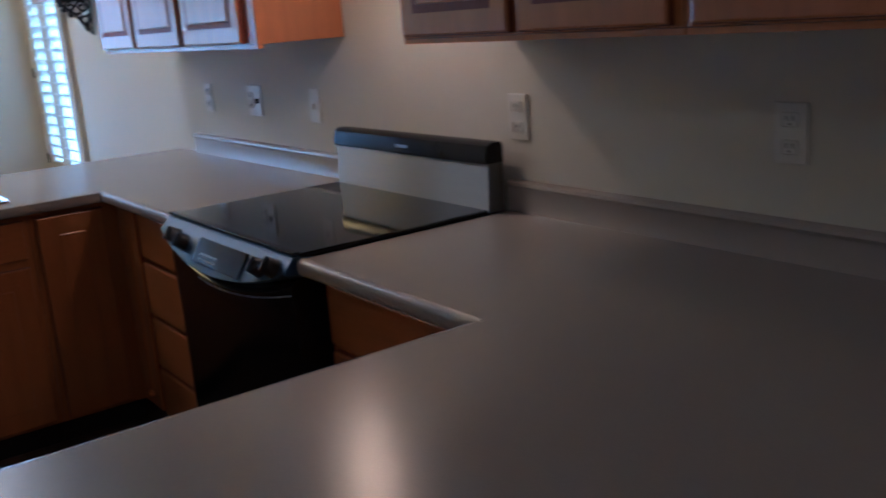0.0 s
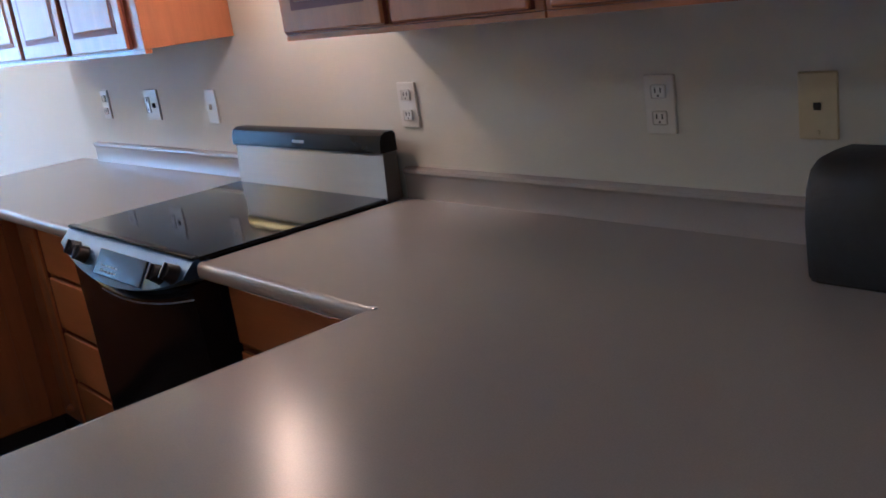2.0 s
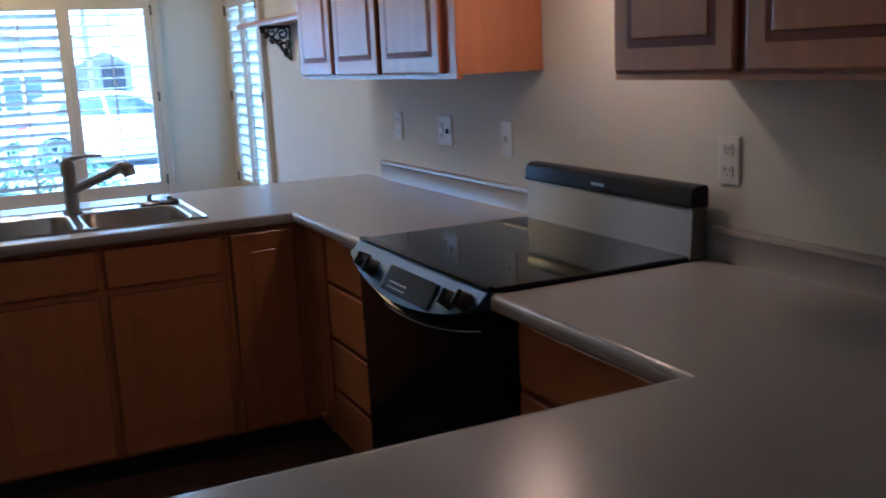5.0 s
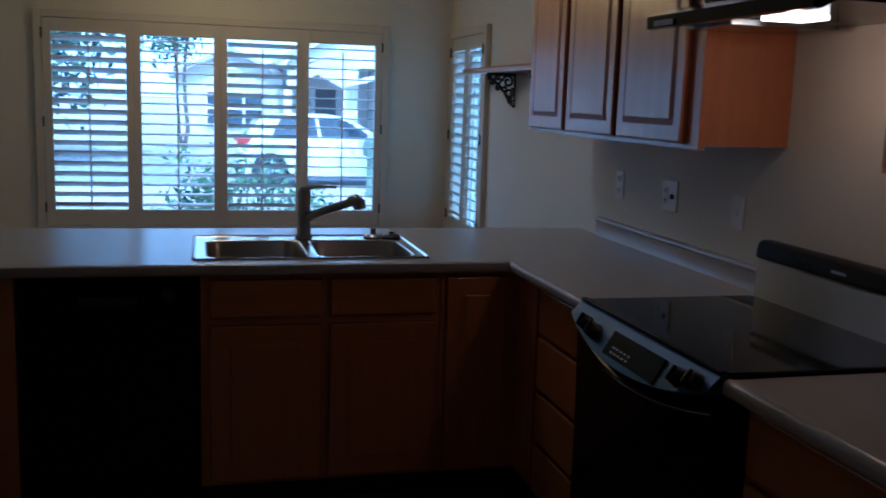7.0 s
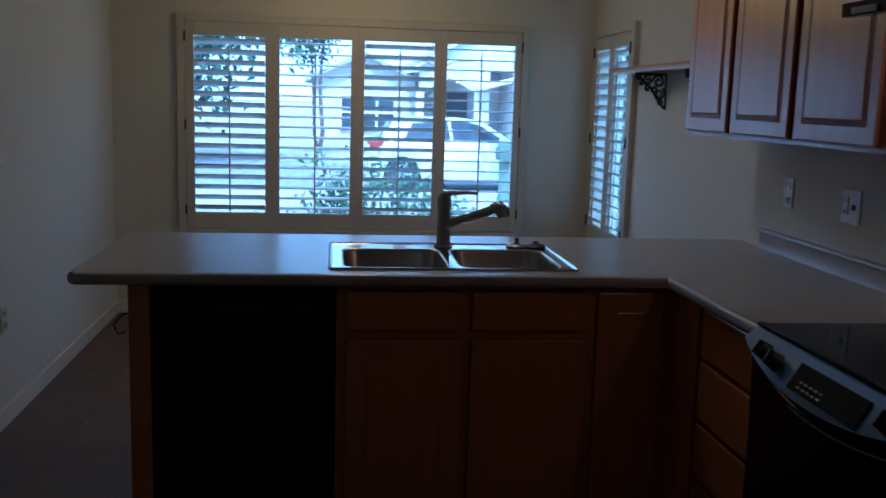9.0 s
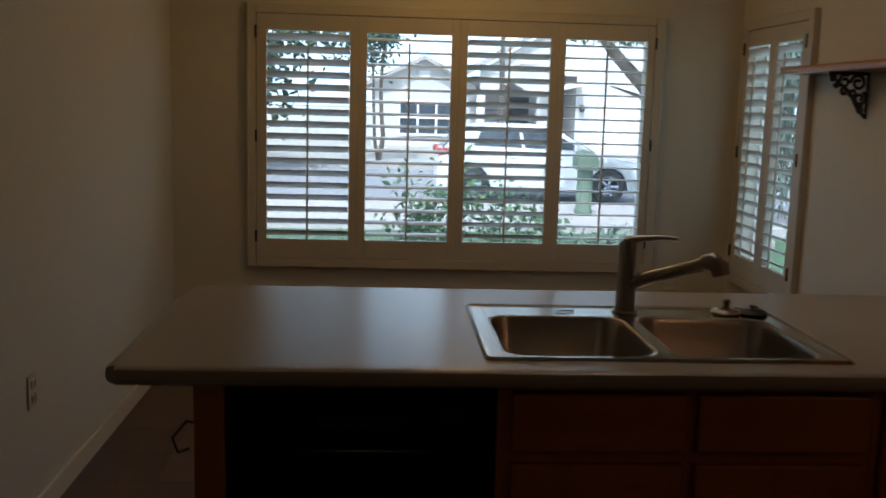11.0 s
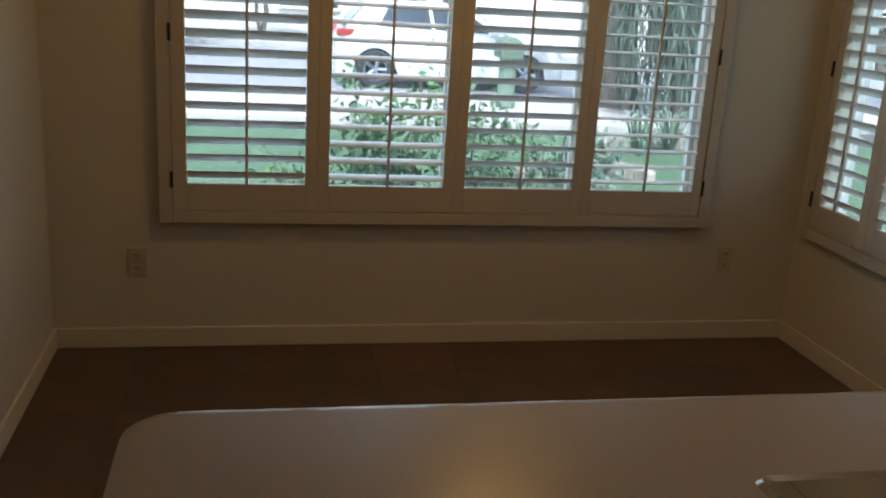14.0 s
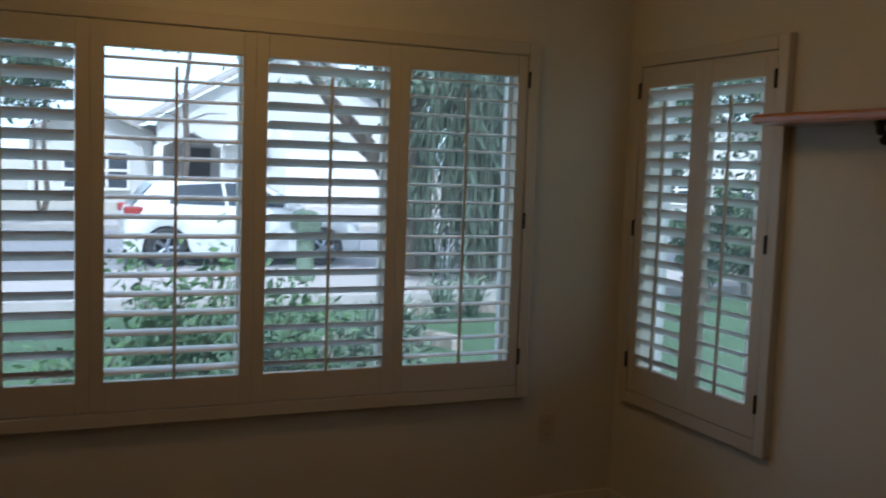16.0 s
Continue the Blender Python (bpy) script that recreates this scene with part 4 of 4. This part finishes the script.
def car_shell():
    """Body sides from a side outline with a width for each height, wheel arches cut as notches."""
    bm = bmesh.new()
    top = [(-1.98, 0.50), (-1.97, 0.78), (-1.92, 0.95), (-1.75, 1.03), (-1.25, 1.03), (-0.6, 1.0), (0.3, 0.98), (0.95, 0.95), (1.5, 0.88), (1.85, 0.78), (2.00, 0.66), (2.05, 0.48)]

    def low(x):
        z = 0.24
        for c in (-1.32, 1.33):
            d = abs(x - c)
            if d < 0.37:
                z = max(z, 0.31 + math.sqrt(0.37 ** 2 - d * d))
        return z
    n = 90
    cols = []
    for i in range(n + 1):
        x = -1.98 + 4.03 * i / n
        zt_ = np.interp(x, [p[0] for p in top], [p[1] for p in top])
        zl = min(low(x), zt_ - 0.04)
        taper = 0.86 * (1 - 0.12 * max(0, (abs(x) - 1.4) / 0.62) ** 2)
        col = []
        for s in (-1, 1):
            sec = [(taper * 0.93, zl), (taper * 0.985, zl + (zt_ - zl) * 0.3), (taper, zl + (zt_ - zl) * 0.62), (taper * 0.965, zl + (zt_ - zl) * 0.9), (taper * 0.90, zt_)]
            col.append([bm.verts.new((x, s * w, z)) for w, z in sec])
        cols.append(col)
    for a, b in zip(cols, cols[1:]):
        for s in (0, 1):
            for k in range(4):
                bm.faces.new((a[s][k], b[s][k], b[s][k + 1], a[s][k + 1]))
        bm.faces.new((a[0][4], b[0][4], b[1][4], a[1][4]))
        bm.faces.new((a[0][0], a[1][0], b[1][0], b[0][0]))
    for c in (cols[0], cols[-1]):
        for k in range(4):
            bm.faces.new((c[0][k], c[0][k + 1], c[1][k + 1], c[1][k]))
    return bm


def cabin(out, wl, wu, z0, z1):
    """A glasshouse from a side outline, narrower towards the roof."""
    bm = bmesh.new()
    l = [[bm.verts.new((x, s * (wl + (wu - wl) * (z - z0) / (z1 - z0)), z)) for x, z in out] for s in (-1, 1)]
    n = len(out)
    bm.faces.new(l[0])
    bm.faces.new(l[1][::-1])
    for i in range(n):
        bm.faces.new((l[0][i], l[1][i], l[1][(i + 1) % n], l[0][(i + 1) % n]))
    return bm


part("body", car_shell(), CARPAINT, car, smooth=True)
part("cabin", cabin([(-1.84, 1.0), (-1.52, 1.36), (-1.20, 1.445), (-0.70, 1.47), (-0.05, 1.465), (0.30, 1.40), (1.05, 0.95)], 0.79, 0.60, 0.95, 1.47), CARPAINT, car, smooth=True)
for s in (-1, 1):
    for out in ([(-1.28, 1.05), (-1.12, 1.35), (-0.42, 1.40), (-0.36, 1.03)], [(-0.30, 1.03), (-0.36, 1.40), (-0.02, 1.40), (0.24, 1.34), (0.80, 1.0)]):
        bm = bmesh.new()
        vs = [bm.verts.new((x, s * (0.806 - 0.195 * (z - 0.95) / 0.52), z)) for x, z in out]
        ws = [bm.verts.new((v.co.x, v.co.y - s * 0.02, v.co.z)) for v in vs]
        bm.faces.new(vs)
        bm.faces.new(ws[::-1])
        for i in range(4):
            bm.faces.new((vs[i], vs[(i + 1) % 4], ws[(i + 1) % 4], ws[i]))
        part("side_window", bm, DARKGLASS, car, "tinted side window")
bm = prism([(0.36, 1.395), (1.06, 0.975), (1.04, 0.965), (0.34, 1.38)], "y", -0.58, 0.58)
part("windscreen", bm, DARKGLASS, car)
bm = prism([(-1.54, 1.362), (-1.86, 1.01), (-1.84, 1.0), (-1.52, 1.35)], "y", -0.56, 0.56)
part("rear_window", bm, DARKGLASS, car)
for wx in (-1.32, 1.33):
    for s in (-1, 1):
        ty = part("wheel", lathe([(0.20, -0.10), (0.30, -0.10), (0.325, -0.07), (0.325, 0.07), (0.30, 0.10), (0.20, 0.10), (0.20, -0.10)], 28), TYRE, car, smooth=True)
        ty.matrix_basis = pose(wx, s * 0.755, 0.325, 90)
        rm = lathe([(0.0, 0.07), (0.05, 0.075), (0.06, 0.06), (0.02, 0.05)], 20)
        for k in range(5):
            a = 1.2566 * k
            tube([(0.04 * math.cos(a), 0.04 * math.sin(a), 0.065), (0.19 * math.cos(a), 0.19 * math.sin(a), 0.085)], [0.032, 0.04], 6, rm)
        lathe([(0.175, -0.09), (0.2, -0.09), (0.2, 0.095), (0.185, 0.095)], 28, (0, 0, 0), rm)
        r = part("rim", rm, SILVER, ty, "five-spoke alloy rim", smooth=True)
        r.matrix_basis = pose(0, 0, 0, 180 if s > 0 else 0)
    part("wheel_well", box(wx - 0.34, -0.72, 0.25, wx + 0.34, 0.72, 0.62), TYRE, car)
for s in (-1, 1):
    part("tail_light", box(-1.985, s * 0.68 - 0.13, 0.85, -1.50, s * 0.68 + 0.130, 0.99, 0.03), REDLENS, car, "red tail light")
    part("headlight", box(1.68, s * 0.60 - 0.16, 0.62, 2.015, s * 0.60 + 0.14, 0.74, 0.04), CLEARLENS, car, "clear headlight")
    part("mirror", box(0.62, s * 0.90 - 0.09, 0.98, 0.80, s * 0.90 + 0.09, 1.10, 0.03), CARPAINT, car)
    for hx in (-0.55, 0.35):
        part("door_handle", box(hx - 0.09, s * 0.852 - 0.02, 0.83, hx + 0.09, s * 0.852 + 0.02, 0.86, 0.008), CARPAINT, car)
part("sill", box(-0.95, -0.80, 0.20, 0.96, 0.80, 0.255), TYRE, car)


# ---- plants ----
def leaves(spots, size, mat, name, parent, rng, droop=0.3, long=1.9, label=""):
    """Many small folded leaves at the given spots."""
    verts, faces = [], []
    for p in spots:
        s = size * rng.uniform(0.6, 1.35)
        d = Vector((rng.gauss(0, 1), rng.gauss(0, 1), rng.gauss(0, 0.7) - droop)).normalized()
        a = d.orthogonal().normalized()
        a.rotate(Matrix.Rotation(rng.uniform(0, 6.28), 3, d))
        n = d.cross(a)
        q = Vector(p)
        i = len(verts)
        for v in (q, q + d * s * long * 0.5 + a * s * 0.42 + n * s * 0.12, q + d * s * long, q + d * s * long * 0.5 - a * s * 0.42 + n * s * 0.12):
            verts.append(v[:])
        faces += [(i, i + 1, i + 2), (i, i + 2, i + 3)]
    me = bpy.data.meshes.new(name)
    me.from_pydata(verts, [], faces)
    me.materials.append(mat)
    ob = new(name, me)
    ob.parent = parent
    if label:
        ob["label"] = label
    return ob


def shrub(x, y, w, h, count, mat, label, seed, size=0.037):
    rng = random.Random(seed)
    z = ground_z(y)
    s = thing("shrub", x, y, z, 0, label, "shrub", "shrubs under the window")
    stems, spots = bmesh.new(), []
    for k in range(9):
        a, reach = rng.uniform(0, 6.28), rng.uniform(0.25, 1.0) * w
        top = rng.uniform(0.65, 1.05) * h
        pts = [(0.03 * math.cos(a), 0.03 * math.sin(a), 0)]
        for i in range(1, 6):
            f = i / 5
            pts.append((reach * f ** 1.4 * math.cos(a + 0.3 * f) + rng.gauss(0, 0.02), reach * f ** 1.4 * math.sin(a + 0.3 * f) + rng.gauss(0, 0.02), top * f))
        tube(pts, [0.012, 0.010, 0.008, 0.006, 0.005, 0.003], 5, stems)
        for _ in range(count // 9):
            f = rng.uniform(0.25, 1.05) ** 0.8
            i = min(int(f * 5), 4)
            p = Vector(pts[i]).lerp(Vector(pts[i + 1]), min(f * 5 - i, 1.2))
            spots.append((p.x + rng.gauss(0, 0.075), p.y + rng.gauss(0, 0.075), max(0.02, p.z + rng.gauss(0, 0.06))))
    part("stem", stems, BARK, s)
    leaves(spots, size, mat, "foliage", s, rng)
    return s


shrub(-1.62, 6.55, 0.46, 1.12, 1300, LEAF, "leafy green shrub growing under the window", 3)
shrub(-0.98, 6.75, 0.38, 1.08, 1000, LEAF, "leafy green shrub growing under the window", 5)
shrub(-2.12, 6.9, 0.32, 0.66, 420, LEAF, "low green shrub growing under the window", 8)
shrub(-0.30, 7.2, 0.38, 0.66, 800, LEAFG, "low grey-green shrub on the lawn", 11)


def tree(x, y, h, label, seed, limbs, mat, count, spread, size, crown_low, fork=0.0):
    rng = random.Random(seed)
    t = thing("tree", x, y, ground_z(y), 0, label, "tree")
    wood, tips = bmesh.new(), []
    for (dx, dy, top, r) in limbs:
        pts = [(0, 0, 0)]
        for i in range(1, 8):
            f = i / 7
            g = max(0.0, top * f - fork) / (top - fork)
            wob = 0.05 if g > 0 else 0.01
            pts.append((dx * g ** 1.1 - 0.12 * min(top * f, fork) + rng.gauss(0, wob), dy * g + rng.gauss(0, wob), top * f))
        tube(pts, [r * (1 - 0.72 * i / 7) for i in range(8)], 9, wood)
        for k in range(5):
            i = rng.randint(3, 7)
            b = Vector(pts[i])
            e = b + Vector((rng.gauss(0, spread * 0.5), rng.gauss(0, spread * 0.5), rng.uniform(0.2, 1.2)))
            tube([b, b.lerp(e, 0.5) + Vector((0, 0, 0.12)), e], [r * 0.25, r * 0.16, r * 0.06], 6, wood)
            tips += [b.lerp(e, 0.55), e]
        tips.append(Vector(pts[-1]))
    part("trunk", wood, BARK, t, smooth=True)
    spots = []
    for _ in range(count):
        c = rng.choice(tips)
        spots.append((c.x + rng.gauss(0, spread * 0.33), c.y + rng.gauss(0, spread * 0.33), max(crown_low, c.z + rng.gauss(0, spread * 0.24))))
    leaves(spots, size, mat, "crown", t, rng, 0.5)
    return t


tree(3.25, 15.4, 6, "multi-trunked street tree with a spreading crown", 21,
     [(-2.3, 0.2, 3.9, 0.20), (-1.3, -0.3, 4.7, 0.18), (-0.7, 0.3, 5.2, 0.14), (0.2, 0.4, 5.0, 0.36), (1.3, 0.1, 4.8, 0.17)], LEAFG, 3800, 1.5, 0.075, 3.0, 1.1)
tree(-6.6, 24, 7, "large dark-leaved tree across the street", 22,
     [(-1.2, 0.2, 4.2, 0.28), (0.8, -0.2, 4.8, 0.25), (0.0, 0.8, 5.4, 0.25), (1.6, 0.3, 4.0, 0.18), (-2.2, -0.3, 3.4, 0.18)], LEAFD, 10000, 2.2, 0.17, 0.9)
tree(-2.2, 28.5, 6, "slender tree in front of the house across the street", 23,
     [(0.2, 0.1, 5.2, 0.08), (-0.4, 0.2, 4.5, 0.06)], LEAFD, 3800, 1.0, 0.10, 1.2)
tree(-11.5, 31, 7, "large dark-leaved tree across the street", 27,
     [(-1.6, 0.2, 4.0, 0.28), (1.2, -0.2, 4.6, 0.25), (0.0, 0.8, 5.0, 0.25), (2.4, 0.3, 3.2, 0.18), (-2.6, -0.3, 3.2, 0.18)], LEAFD, 9000, 2.4, 0.18, 0.4)
tree(11.0, 14.8, 6, "leafy tree in the side garden", 31,
     [(-1.0, 0.3, 3.6, 0.16), (0.8, -0.5, 4.0, 0.15), (0.2, 0.9, 4.4, 0.15)], LEAFD, 5200, 1.7, 0.085, 1.5)
tree(1.60, 29.5, 6, "slender pale-barked tree in front of the porch", 35,
     [(0.12, 0.1, 6.6, 0.12)], LEAFG, 500, 0.9, 0.10, 5.0)
tree(14, 24, 6, "leafy tree farther along the street", 24,
     [(-1.2, 0.2, 3.6, 0.2), (1.0, 0.2, 4.2, 0.2), (0.1, 0.4, 4.8, 0.2)], LEAFD, 5000, 1.8, 0.11, 0.9)

# tall weeping clump by the pavement
rng = random.Random(40)
wp = thing("weeping_shrub", 3.85, 14.3, ground_z(14.3), 0, "tall grey-green weeping shrub with hanging stems", "shrub")
stm, spots = bmesh.new(), []
for k in range(130):
    a, reach = rng.uniform(0, 6.28), rng.uniform(0.1, 1.12)
    top = rng.uniform(2.8, 5.2)
    cx, cy = reach * math.cos(a), reach * math.sin(a)
    end = rng.uniform(0.1, 1.4)
    pts = [(0.15 * cx, 0.15 * cy, 0.0), (0.4 * cx, 0.4 * cy, top * 0.6), (0.7 * cx, 0.7 * cy, top), (cx, cy, top * 0.86), (1.1 * cx, 1.1 * cy, top * 0.5 + end * 0.5), (1.12 * cx, 1.12 * cy, end)]
    tube(pts, [0.024, 0.018, 0.012, 0.008, 0.006, 0.004], 5, stm)
    for _ in range(120):
        f = rng.uniform(0.3, 5.0)
        i = min(int(f), 4)
        p = Vector(pts[i]).lerp(Vector(pts[i + 1]), f - i)
        spots.append((p.x + rng.gauss(0, 0.05), p.y + rng.gauss(0, 0.05), p.z + rng.gauss(0, 0.06)))
part("stem", stm, BARK, wp)
leaves(spots, 0.038, LEAFW, "foliage", wp, rng, 3.6, 8.5)

# mailbox, stone edging
mb = thing("mailbox", 1.25, 14.8, ground_z(14.8) + 0.12, 0, "grey-green round-topped mailbox on a thick post", "mailbox")
part("post", lathe([(0.14, 0), (0.15, 0.05), (0.13, 0.10), (0.13, 0.72)], 18), LEAFG, mb, smooth=True)
part("box", prism([(-0.16, 0.721), (0.16, 0.721), (0.17, 0.86)] + arc(0, 0.86, 0.17, 0, 180, 8)[1:], "y", -0.24, 0.24, None, 0.01), LEAFG, mb, smooth=True)


def spiky(x, y, w, seed, label):
    """A low rosette of long narrow blades."""
    r = random.Random(seed)
    t = thing("spiky_plant", x, y, ground_z(y), 0, label, "plant", "plants in the stone borders")
    bm = bmesh.new()
    for k in range(70):
        a, reach, rise = r.uniform(0, 6.28), r.uniform(0.3, 1.0) * w, r.uniform(0.15, 0.5)
        c, s = math.cos(a), math.sin(a)
        b = 0.014 * r.uniform(0.7, 1.3)
        pts = [(0.03, 0.0), (reach * 0.45, rise * 0.9), (reach * 0.8, rise), (reach, rise * 0.75)]
        row = []
        for (d, z), f in zip(pts, (1.0, 0.9, 0.6, 0.08)):
            row.append([bm.verts.new((c * d + s * b * f * q, s * d - c * b * f * q, z + (0.004 if q == 0 else 0))) for q in (-1, 0, 1)])
        for u, v in zip(row, row[1:]):
            for i in (0, 1):
                bm.faces.new((u[i], u[i + 1], v[i + 1], v[i]))
    part("blades", bm, LEAFG, t, "long narrow grey-green blades")
    return t


for ex, ey, rx, ry, seed in ((0.70, 9.55, 0.62, 0.5, 3), (2.30, 11.5, 0.72, 0.5, 4)):
    eg = thing("stone_edging", ex, ey, ground_z(ey), 0, "curved low border of pale stones round a planted bed", "garden edging", "stone borders on the lawn")
    for k in range(20):
        a = 3.1416 * k / 19
        stn = part("stone", box(-0.085, -0.06, -0.05, 0.085, 0.06, 0.13, 0.035), ROCK, eg)
        stn.matrix_basis = pose(rx * math.cos(a), ry * math.sin(a), 0, 0, 0, math.degrees(a) + 90 + rng.uniform(-8, 8))
    spiky(ex + 0.12, ey + 0.05, 0.55, seed, "low spiky grey-green plant inside the stone border")
    spiky(ex - 0.35, ey - 0.18, 0.42, seed + 20, "low spiky grey-green plant inside the stone border")

# side garden east of the house
for i, (sx, sy) in enumerate(((6.3, 12.1), (7.3, 12.5), (8.3, 12.3), (9.3, 12.6), (10.3, 12.2), (11.4, 12.6))):
    shrub(sx, sy, 0.80, 1.55, 2200, LEAFD, "dark green clipped shrub in a row by the pavement", 60 + i, 0.07)
hs4 = thing("house", 20, 10, 0, 0, "stucco neighbouring house seen beyond the garden wall", "house")
part("wall", prism([(-8, -0.6), (8, -0.6), (8, 2.4), (0, 4.6), (-8, 2.4)], "x", 0, 10), STUCCO, hs4)
part("roof", prism([(-8.5, 2.25), (0, 4.61), (8.5, 2.25), (8.5, 2.42), (0, 4.8), (-8.5, 2.42)], "x", -0.4, 10.4), ROOF, hs4)
w4 = part("window", box(-0.06, -2.2, 0.5, -0.01, -0.4, 1.7), DARKGLASS, hs4)
part("frame", box(-0.05, -2.3, 0.4, -0.005, -0.3, 0.49), TRIM, w4)

# ---- floor tiles, nearest the walk ----
tw = 0.305
tile = box(-tw * 0.518 + 0.0004, -tw / 2 + 0.0004, -0.012, tw * 0.518 - 0.0004, tw / 2 - 0.0004, 0.0, 0.0004, None, 1)
tme = bpy.data.meshes.new("tile")
tile.to_mesh(tme)
tile.free()
tme.materials.append(TILE)
for i in range(10):
    for j in range(29):
        t_ = new("tile", tme)
        t_.parent = floor
        t_.location = (XL + 0.004 + tw * (i + 0.5) * 1.036, YN - tw * (j + 0.5), 0.0)
